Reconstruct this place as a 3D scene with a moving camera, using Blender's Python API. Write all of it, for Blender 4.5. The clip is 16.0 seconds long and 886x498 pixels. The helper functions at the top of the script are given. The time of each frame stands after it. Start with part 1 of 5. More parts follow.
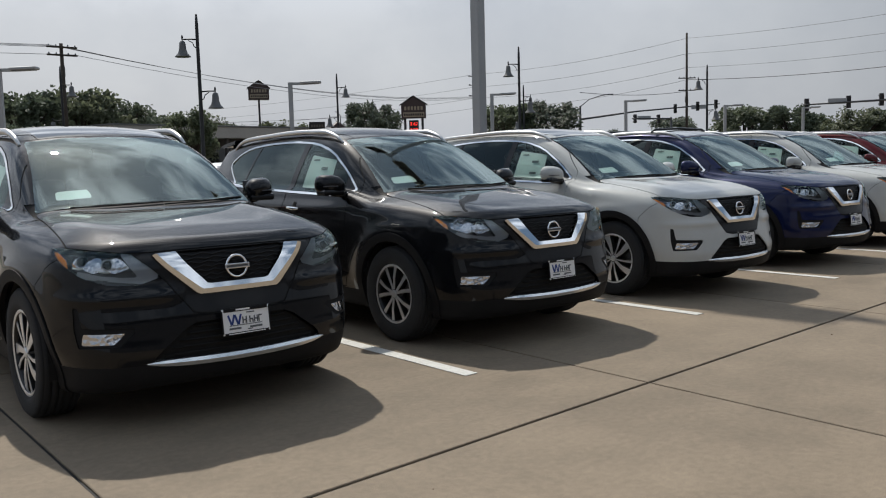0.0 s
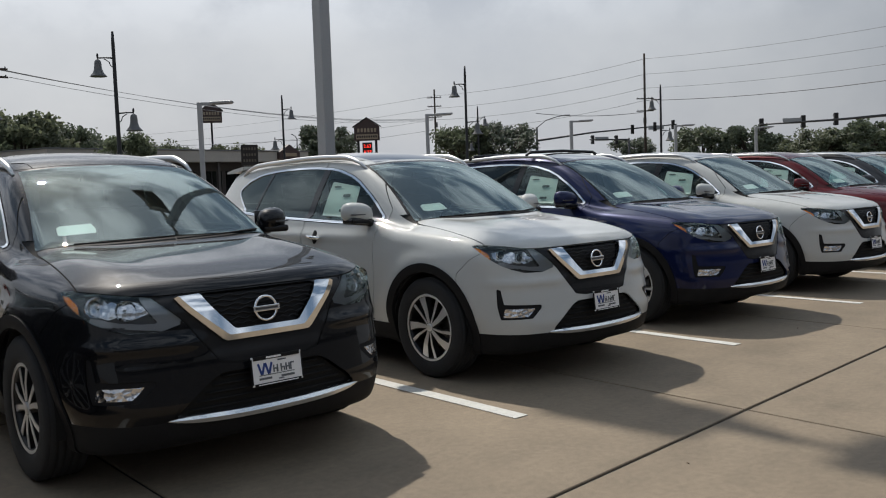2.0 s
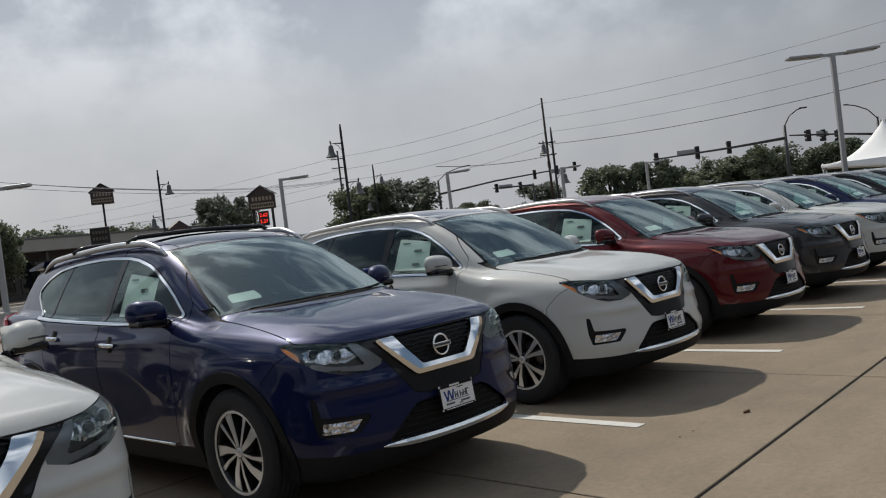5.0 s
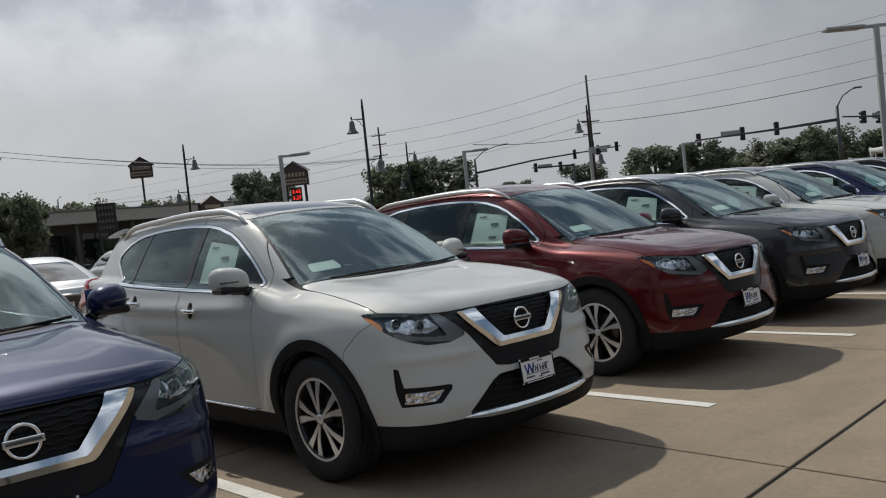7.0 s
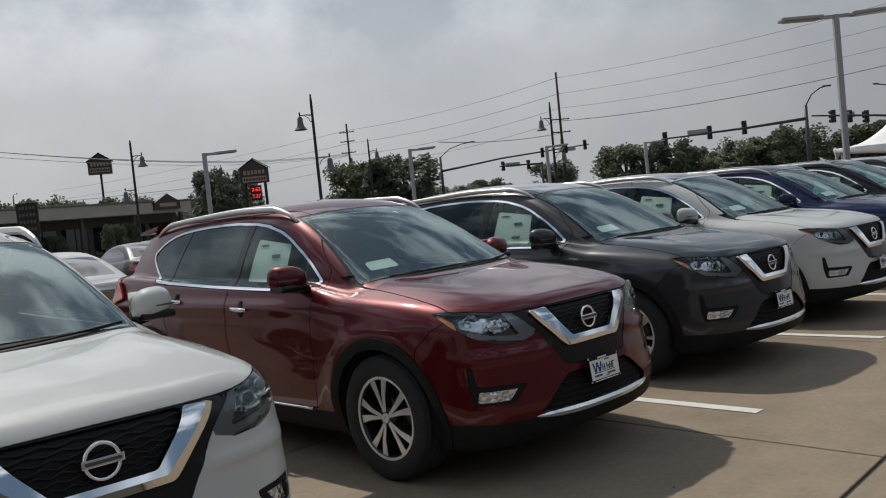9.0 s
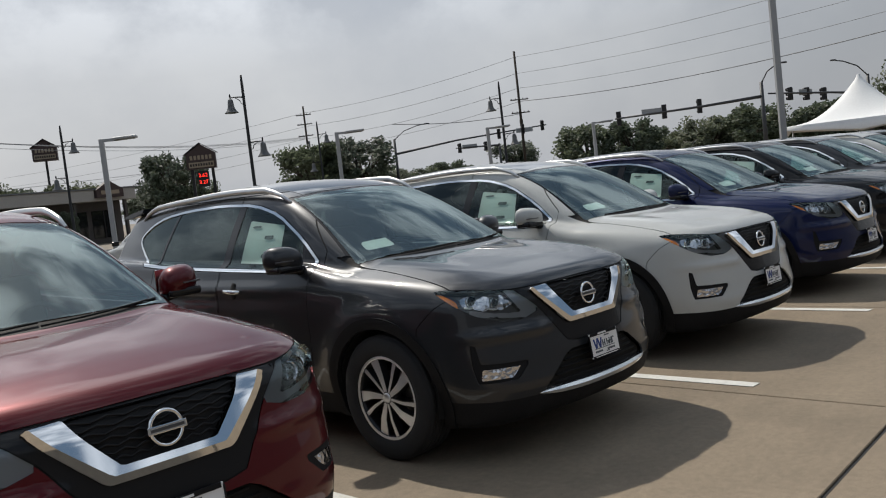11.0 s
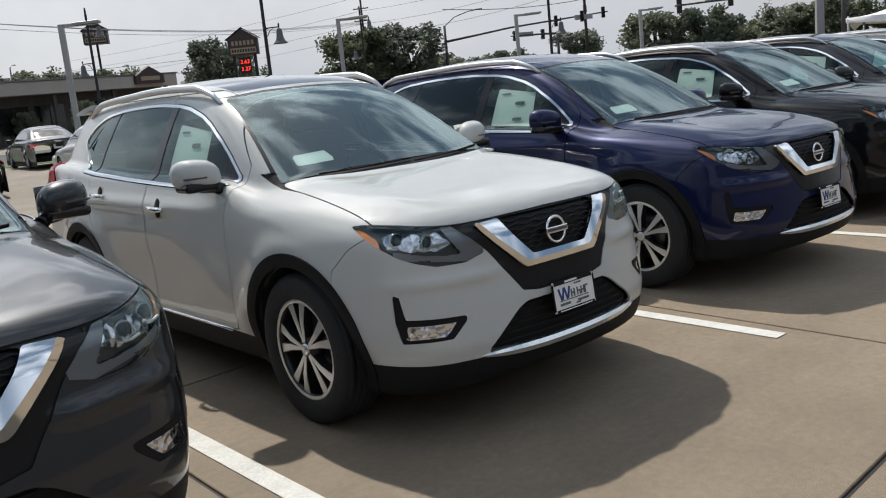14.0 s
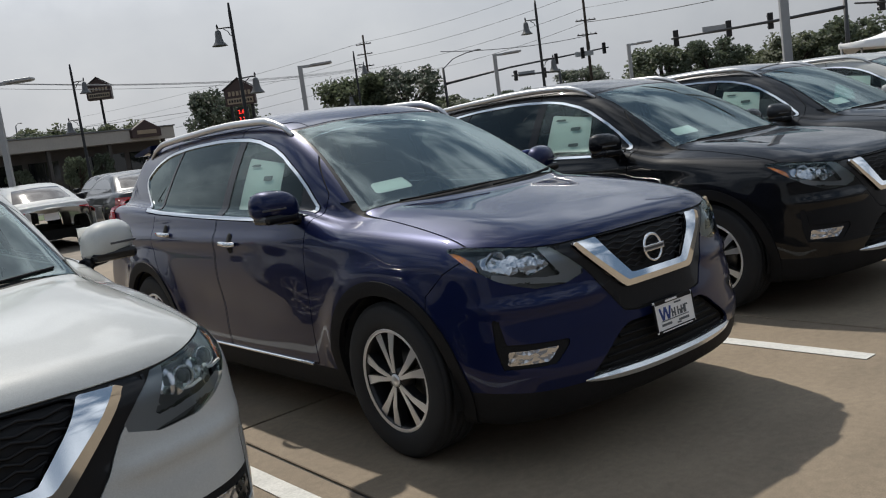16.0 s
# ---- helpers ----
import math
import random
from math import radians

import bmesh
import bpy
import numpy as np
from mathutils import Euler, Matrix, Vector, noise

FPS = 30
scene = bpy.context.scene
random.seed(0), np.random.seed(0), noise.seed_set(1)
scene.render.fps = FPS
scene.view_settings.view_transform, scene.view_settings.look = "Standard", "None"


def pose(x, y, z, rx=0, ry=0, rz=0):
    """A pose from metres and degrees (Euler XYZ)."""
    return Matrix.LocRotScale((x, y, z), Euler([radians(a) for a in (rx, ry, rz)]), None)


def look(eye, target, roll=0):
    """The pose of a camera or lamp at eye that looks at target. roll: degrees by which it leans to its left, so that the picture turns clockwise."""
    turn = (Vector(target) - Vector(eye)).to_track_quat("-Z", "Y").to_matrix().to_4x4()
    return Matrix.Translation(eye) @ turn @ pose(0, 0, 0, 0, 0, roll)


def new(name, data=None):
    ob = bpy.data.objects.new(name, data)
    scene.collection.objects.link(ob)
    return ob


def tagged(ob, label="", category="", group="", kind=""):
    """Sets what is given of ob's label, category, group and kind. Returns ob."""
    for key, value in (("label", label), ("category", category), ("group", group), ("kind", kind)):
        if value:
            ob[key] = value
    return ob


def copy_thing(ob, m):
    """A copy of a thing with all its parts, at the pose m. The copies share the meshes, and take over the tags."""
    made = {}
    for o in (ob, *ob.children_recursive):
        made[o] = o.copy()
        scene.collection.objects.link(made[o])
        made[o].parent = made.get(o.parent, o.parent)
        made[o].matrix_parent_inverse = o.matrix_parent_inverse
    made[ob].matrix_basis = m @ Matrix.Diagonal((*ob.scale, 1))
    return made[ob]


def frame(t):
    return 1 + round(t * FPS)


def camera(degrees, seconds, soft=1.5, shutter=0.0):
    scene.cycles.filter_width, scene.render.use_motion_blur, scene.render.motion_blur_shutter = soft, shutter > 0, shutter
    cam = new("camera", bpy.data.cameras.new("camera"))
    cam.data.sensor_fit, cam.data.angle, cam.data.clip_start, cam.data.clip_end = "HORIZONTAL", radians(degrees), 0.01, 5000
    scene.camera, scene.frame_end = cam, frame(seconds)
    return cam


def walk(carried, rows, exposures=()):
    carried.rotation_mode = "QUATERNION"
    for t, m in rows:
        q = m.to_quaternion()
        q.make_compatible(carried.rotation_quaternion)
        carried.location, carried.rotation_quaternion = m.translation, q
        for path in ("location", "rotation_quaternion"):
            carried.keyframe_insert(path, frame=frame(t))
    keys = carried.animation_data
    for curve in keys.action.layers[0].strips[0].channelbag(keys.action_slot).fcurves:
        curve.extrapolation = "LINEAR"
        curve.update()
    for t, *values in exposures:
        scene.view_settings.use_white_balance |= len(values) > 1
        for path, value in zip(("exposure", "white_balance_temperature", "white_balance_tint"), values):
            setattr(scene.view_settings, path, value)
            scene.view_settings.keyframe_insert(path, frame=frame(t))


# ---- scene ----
cam = camera(53.3, 16.0, 1.1)
METRES, EYE, TILT, LEAN, TURN = 21.4, 1.36, 0.0, 0.0, -43.2
ROWS = [
    (0.0, 0.0, 0.0, 0.0, -0.16, -5.8, 1.54),
    (0.5, 0.0161, 0.0264, -0.0, 0.21, -5.83, 1.68),
    (1.0, 0.0329, 0.053, 0.0007, -2.03, -5.78, 4.03),
    (1.5, 0.053, 0.0792, 0.0015, -1.46, -4.57, 2.84),
    (2.0, 0.072, 0.105, 0.0023, -2.18, -4.46, 1.93),
    (2.5, 0.0936, 0.129, 0.0035, -3.45, -3.85, 1.6),
    (3.0, 0.1136, 0.1549, 0.0045, -5.27, -3.07, 4.34),
    (3.5, 0.1362, 0.1792, 0.0052, -7.17, -2.24, 5.59),
    (4.0, 0.1557, 0.205, 0.0052, -7.58, -1.34, 6.54),
    (6.5, 0.2671, 0.3171, 0.004, -4.38, -1.66, 6.68),
    (7.0, 0.2865, 0.3395, 0.0042, -3.55, -2.25, 6.01),
    (7.5, 0.3056, 0.3648, 0.005, -5.42, -2.91, 6.53),
    (8.0, 0.3237, 0.3879, 0.0061, -4.6, -3.29, 5.98),
    (8.5, 0.3408, 0.4152, 0.0058, -5.01, -3.39, 5.43),
    (9.0, 0.3617, 0.4373, 0.007, -4.93, -2.58, 5.8),
    (9.5, 0.3816, 0.4627, 0.0067, -6.4, -2.95, 6.9),
    (10.0, 0.4044, 0.4861, 0.0066, -9.09, -2.9, 6.94),
    (12.5, 0.5099, 0.5901, 0.007, -2.14, -6.3, 5.61),
    (13.0, 0.5322, 0.6123, 0.0069, -3.98, -7.72, 3.86),
    (13.5, 0.5543, 0.6319, 0.007, -2.74, -9.6, 4.29),
    (14.0, 0.5735, 0.656, 0.0071, -1.93, -10.59, 5.64),
    (14.5, 0.5951, 0.6808, 0.0063, -1.58, -8.75, 6.54),
    (15.0, 0.6143, 0.7058, 0.0058, -2.55, -5.51, 6.93),
    (15.5, 0.6358, 0.7278, 0.0053, -1.72, -5.9, 7.01),
    (16.0, 0.6556, 0.7503, 0.0045, -0.72, -7.85, 7.72),
]
walk(cam, [(t, pose(0, 0, EYE, TILT, LEAN, TURN) @ pose(METRES * x, METRES * y, METRES * z, 90 + pitch, roll, yaw)) for t, x, y, z, yaw, pitch, roll in ROWS], [(0.0, 0.0, 6080, 10), (1.5, 0.02, 6120, 10), (3.5, -0.17, 6190, 10), (9.5, -0.21, 6210, 10), (12.5, 0.18, 6160, 10), (14.5, 0.27, 6100, 10), (15.3, -0.1, 6120, 10), (16.0, -0.02, 6120, 10)])
# ---- light ----
SUN_WAY = Vector((0.25, 0.77, 1.0)).normalized()
world = bpy.data.worlds.new("hazy_sky")
scene.world = world
world.use_nodes = True
wn, wl = world.node_tree.nodes, world.node_tree.links
sky = wn.new("ShaderNodeTexSky")
sky.sky_type, sky.sun_disc = "NISHITA", False
sky.sun_elevation, sky.sun_rotation = math.asin(SUN_WAY.z), math.atan2(SUN_WAY.x, SUN_WAY.y)
sky.air_density, sky.dust_density = 1.2, 5.0
wc = wn.new("ShaderNodeTexCoord")
# thin grey haze near the horizon, broken bright cloud higher up
flat, cloud, haze, patch = wn.new("ShaderNodeMapping"), wn.new("ShaderNodeTexNoise"), wn.new("ShaderNodeValToRGB"), wn.new("ShaderNodeValToRGB")
flat.inputs["Scale"].default_value = (1.0, 1.0, 1.3)
cloud.inputs["Scale"].default_value, cloud.inputs["Detail"].default_value, cloud.inputs["Roughness"].default_value = 4.2, 8, 0.56
for node, low, high in ((haze, (0.36, (6.2, 6.35, 6.6, 1)), (0.66, (7.5, 7.55, 7.6, 1))), (patch, (0.46, (2.0, 3.0, 4.3, 1)), (0.60, (16.5, 17.3, 18.0, 1)))):
    node.color_ramp.elements[0].position, node.color_ramp.elements[0].color = low
    node.color_ramp.elements[1].position, node.color_ramp.elements[1].color = high
split, rise, veil, lift = wn.new("ShaderNodeSeparateXYZ"), wn.new("ShaderNodeMapRange"), wn.new("ShaderNodeMix"), wn.new("ShaderNodeMix")
rise.inputs["From Min"].default_value, rise.inputs["From Max"].default_value = 0.15, 0.52
veil.data_type = lift.data_type = "RGBA"
veil.inputs["Factor"].default_value = 0.82
wl.new(wc.outputs["Generated"], flat.inputs["Vector"])
wl.new(wc.outputs["Generated"], split.inputs[0])
wl.new(split.outputs["Z"], rise.inputs["Value"])
wl.new(flat.outputs[0], cloud.inputs["Vector"])
wl.new(cloud.outputs[0], haze.inputs["Fac"])
wl.new(cloud.outputs[0], patch.inputs["Fac"])
wl.new(rise.outputs[0], lift.inputs["Factor"])
wl.new(haze.outputs[0], lift.inputs["A"])
wl.new(patch.outputs[0], lift.inputs["B"])
wl.new(sky.outputs[0], veil.inputs["A"])
# the haze is brightest towards the sun
facing, fade, dim = wn.new("ShaderNodeVectorMath"), wn.new("ShaderNodeMapRange"), wn.new("ShaderNodeVectorMath")
facing.operation, dim.operation = "DOT_PRODUCT", "SCALE"
facing.inputs[1].default_value = Vector((SUN_WAY.x, SUN_WAY.y, 0)).normalized()
for key, value in (("From Min", 0.40), ("From Max", 0.85), ("To Min", 0.66), ("To Max", 1.05)):
    fade.inputs[key].default_value = value
wl.new(wc.outputs["Generated"], facing.inputs[0])
wl.new(facing.outputs["Value"], fade.inputs["Value"])
wl.new(lift.outputs["Result"], dim.inputs[0])
wl.new(fade.outputs[0], dim.inputs["Scale"])
wl.new(dim.outputs[0], veil.inputs["B"])
wl.new(veil.outputs["Result"], wn["Background"].inputs["Color"])
wn["Background"].inputs["Strength"].default_value = 0.085
sun = new("sun", bpy.data.lights.new("sun", "SUN"))
sun.data.energy, sun.data.angle, sun.data.color = 3.5, radians(1.0), (1.0, 0.915, 0.78)
sun.matrix_basis = look((0, 0, 40), Vector((0, 0, 40)) - SUN_WAY)
import functools


# ---- mesh tools ----
def part(name, bm, material, parent, label=""):
    """Links a bmesh as one mesh object under a thing or a part."""
    me = bpy.data.meshes.new(name)
    bm.to_mesh(me)
    bm.free()
    ob = new(name, me)
    ob.parent = parent
    me.materials.append(material)
    if label:
        ob["label"] = label
    return ob


def smooth(bm):
    for f in bm.faces:
        f.smooth = True
    return bm


def add_box(bm, c, size, m=None, bevel=0.0):
    made = bmesh.ops.create_cube(bm, size=1)["verts"]
    for v in made:
        p = Vector((v.co.x * size[0], v.co.y * size[1], v.co.z * size[2]))
        v.co = (m @ p if m else p) + Vector(c)
    if bevel:
        edges = list({e for v in made for e in v.link_edges})
        bmesh.ops.bevel(bm, geom=edges, offset=bevel, segments=2, affect="EDGES", profile=0.5)
    return bm


def boxed(c, size, m=None, bevel=0.0):
    return add_box(bmesh.new(), c, size, m, bevel)


def add_tube(bm, points, radii, n=8, closed=False):
    """A round bar along points, with its own radius at each."""
    points = [Vector(p) for p in points]
    if isinstance(radii, (int, float)):
        radii = [radii] * len(points)
    rings, k, up = [], len(points), None
    for i, p in enumerate(points):
        if closed:
            d = points[(i + 1) % k] - points[i - 1]
        else:
            d = points[min(i + 1, k - 1)] - points[max(i - 1, 0)]
        d.normalize()
        if up is None:
            up = Vector((0, 0, 1)) if abs(d.z) < 0.9 else Vector((1, 0, 0))
        a = d.cross(up).normalized()
        b = a.cross(d)
        up = b
        rings.append([bm.verts.new(p + (a * math.cos(q) + b * math.sin(q)) * radii[i]) for q in [2 * math.pi * j / n for j in range(n)]])
    pairs = list(zip(rings, rings[1:])) + ([(rings[-1], rings[0])] if closed else [])
    for r, s in pairs:
        for j in range(n):
            bm.faces.new((r[j], r[(j + 1) % n], s[(j + 1) % n], s[j])).smooth = True
    if not closed:
        bm.faces.new(rings[0][::-1])
        bm.faces.new(rings[-1])
    return bm


def tube(points, radii, n=8, closed=False):
    return add_tube(bmesh.new(), points, radii, n, closed)


def add_lathe(bm, profile, n=24, m=None, close=False):
    """Turns a profile of (radius, height) round z, then places it by m."""
    rings = []
    for r, h in profile:
        rings.append([bm.verts.new((m or Matrix()) @ Vector((r * math.cos(q), r * math.sin(q), h))) for q in [2 * math.pi * j / n for j in range(n)]])
    for a, b in zip(rings, rings[1:]):
        for j in range(n):
            bm.faces.new((a[j], a[(j + 1) % n], b[(j + 1) % n], b[j])).smooth = True
    if close:
        bm.faces.new(rings[0][::-1])
        bm.faces.new(rings[-1])
    return bm


def lathe(profile, n=24, m=None, close=False):
    return add_lathe(bmesh.new(), profile, n, m, close)


def add_prism(bm, outline, z0, z1, m=None):
    """An outline in x, y drawn out from z0 to z1."""
    m = m or Matrix()
    low = [bm.verts.new(m @ Vector((x, y, z0))) for x, y in outline]
    top = [bm.verts.new(m @ Vector((x, y, z1))) for x, y in outline]
    bm.faces.new(low[::-1])
    bm.faces.new(top)
    k = len(low)
    for i in range(k):
        bm.faces.new((low[i], low[(i + 1) % k], top[(i + 1) % k], top[i]))
    return bm


def prism(outline, z0, z1, m=None):
    return add_prism(bmesh.new(), outline, z0, z1, m)


def thing(name, label, category, m=None, group="", kind=""):
    ob = new(name)
    ob.empty_display_size = 0.2
    if m is not None:
        ob.matrix_basis = m
    return tagged(ob, label, category, group, kind)


# ---- the shape of a car body, as a field that is negative inside ----
def curve(*knots):
    """A smooth line through (place, value) knots."""
    xs, ys = np.array([k[0] for k in knots], float), np.array([k[1] for k in knots], float)
    d = np.gradient(ys, xs)
    q = np.linspace(xs[0], xs[-1], 600)
    i = np.clip(np.searchsorted(xs, q) - 1, 0, len(xs) - 2)
    h = xs[i + 1] - xs[i]
    t = (q - xs[i]) / h
    v = (2 * t**3 - 3 * t**2 + 1) * ys[i] + (t**3 - 2 * t**2 + t) * h * d[i] + (3 * t**2 - 2 * t**3) * ys[i + 1] + (t**3 - t**2) * h * d[i + 1]
    return lambda x: np.interp(x, q, v)


def smax(a, b, k):
    h = np.clip(0.5 + 0.5 * (a - b) / k, 0, 1)
    return b * (1 - h) + a * h + k * h * (1 - h)


def smin(a, b, k):
    return -smax(-a, -b, k)


def step(x, a, b):
    t = np.clip((x - a) / (b - a), 0, 1)
    return t * t * (3 - 2 * t)


def bump(x, c, w):
    return np.exp(-(((x - c) / w) ** 2))


def crossover_field():
    """Field of a compact crossover: x across, y from the nose back, z up."""
    width = curve((0.15, 0.845), (0.3, 0.872), (0.5, 0.897), (0.7, 0.908), (0.85, 0.905), (1.0, 0.882), (1.1, 0.852), (1.3, 0.80))
    taper = curve((-0.1, 0.125), (0.2, 0.085), (0.5, 0.038), (0.9, 0.006), (1.4, 0), (2.4, 0), (3.4, 0.004), (4.0, 0.016), (4.4, 0.04), (4.8, 0.09))
    hood = curve((-0.1, 0.86), (0.06, 0.925), (0.16, 0.972), (0.35, 1.022), (0.6, 1.062), (0.9, 1.098), (1.2, 1.122), (1.6, 1.13), (2.5, 1.14), (3.4, 1.165), (4.2, 1.2), (4.8, 1.2))
    nose = curve((0.1, 0.12), (0.22, 0.055), (0.32, 0.012), (0.42, 0.0), (0.55, 0.014), (0.7, 0.048), (0.82, 0.072), (0.92, 0.09), (1.05, 0.12), (1.2, 0.2))
    tail = curve((0.1, 4.55), (0.3, 4.64), (0.5, 4.69), (0.7, 4.68), (0.8, 4.62), (1.0, 4.61), (1.2, 4.56), (1.4, 4.43), (1.6, 4.27), (1.8, 4.0))
    side = curve((0.9, 0.86), (1.05, 0.815), (1.15, 0.785), (1.3, 0.725), (1.45, 0.652), (1.55, 0.595), (1.65, 0.53), (1.8, 0.43))
    gtaper = curve((1.0, 0.10), (1.4, 0.065), (1.8, 0.022), (2.3, 0), (3.2, 0.006), (3.8, 0.04), (4.3, 0.095), (4.8, 0.18))
    roof = curve((0.5, 0.9), (1.4, 1.40), (1.9, 1.572), (2.2, 1.642), (2.6, 1.682), (3.0, 1.690), (3.5, 1.675), (4.0, 1.632), (4.4, 1.58), (4.8, 1.5))

    def field(x, u, z):
        a = np.abs(x)
        arch = 0.0
        for c in (0.875, 3.60):
            r = np.hypot(u - c, (z - 0.36))
            arch = arch + 0.024 * bump(r, 0.46, 0.10) * step(z, 0.28, 0.5) * (1 - step(z, 0.86, 1.0))
        crease = -0.016 * bump(z, 0.60, 0.12) * step(u, 1.6, 2.3) * (1 - step(u, 2.7, 3.2)) + 0.014 * bump(z, 0.985, 0.045) * step(u, 1.3, 2.0)
        f_side = (a - (width(z) - taper(u) + arch + crease)) * 0.97
        f_top = (z - (hood(u) - 0.075 * np.clip(a / 0.8, 0, 1.3) ** 3.2 * (1 - step(u, 1.2, 1.7)) + 0.022 * bump(a, 0.60, 0.16) * step(u, 0.15, 0.6) * (1 - step(u, 1.1, 1.5)))) * 0.95
        ledge = (0.015 * bump(z, 0.705, 0.03) + 0.008 * bump(z, 0.43, 0.05)) * step(a, 0.28, 0.46)
        f_front = (nose(z) + 0.33 * a**2.6 - ledge - u) * 0.92
        f_rear = (u - (tail(z) - 0.22 * a**3)) * 0.95
        f_low = 0.205 + 0.05 * step(u, 4.0, 4.6) + 0.03 * (1 - step(u, 0.0, 0.35)) - z
        low = smax(smax(f_side, f_front, 0.16), f_rear, 0.13)
        low = smax(smax(low, f_top, 0.055 + 0.04 * (1 - step(u, 0.5, 1.2))), f_low, 0.05)
        g_side = (a - (side(z) - gtaper(u))) * 0.90
        g_top = (z - (roof(u) - 0.055 * (a / 0.6) ** 2.4)) * 0.95
        g_front = ((z - 1.115) - (u - 1.04 - 0.40 * a**2.2) * 0.55 - 0.03 * (u - 1.04) * (2.05 - u)) * 0.87
        g_rear = (u - (tail(z) - 0.25 * a**3)) * 0.95
        up = smax(smax(smax(g_side, g_front, 0.07), smax(g_top, g_rear, 0.06), 0.07), 0.93 - z, 0.03)
        return smin(low, up, 0.035)

    return field


def sedan_field():
    """Field of a low saloon car, for the ones parked farther off."""
    width = curve((0.1, 0.82), (0.3, 0.87), (0.6, 0.90), (0.8, 0.89), (0.95, 0.85), (1.2, 0.72))
    top = curve((-0.1, 0.62), (0.1, 0.70), (0.4, 0.80), (1.0, 0.90), (1.6, 0.95), (3.4, 1.0), (4.2, 1.02), (4.6, 0.98))
    roof = curve((0.8, 0.75), (1.4, 1.08), (2.0, 1.38), (2.4, 1.44), (2.9, 1.44), (3.4, 1.34), (4.0, 1.08), (4.4, 0.9))
    side = curve((0.8, 0.83), (1.0, 0.78), (1.2, 0.68), (1.4, 0.56), (1.6, 0.42))

    def field(x, u, z):
        a = np.abs(x)
        arch = sum(0.02 * bump(np.hypot(u - c, z - 0.33), 0.42, 0.12) * step(z, 0.25, 0.45) * (1 - step(z, 0.75, 0.9)) for c in (0.93, 3.65))
        f_side = a - (width(z) - 0.07 * (1 - step(u, 0.1, 0.9)) - 0.07 * step(u, 3.8, 4.6) + arch)
        low = smax(smax(f_side, 0.04 + 0.1 * (z - 0.5) ** 2 + 0.3 * a**2.6 - u, 0.15), u - 4.60 + 0.22 * a**3 + 0.15 * (z - 0.75) ** 2, 0.14)
        low = smax(smax(low, z - (top(u) - 0.04 * (a / 0.8) ** 3), 0.06), 0.2 - z, 0.05)
        up = smax((a - side(z)) * 0.9, (z - (roof(u) - 0.05 * (a / 0.6) ** 2.4)) * 0.85, 0.07)
        return smin(low, up, 0.04)

    return field


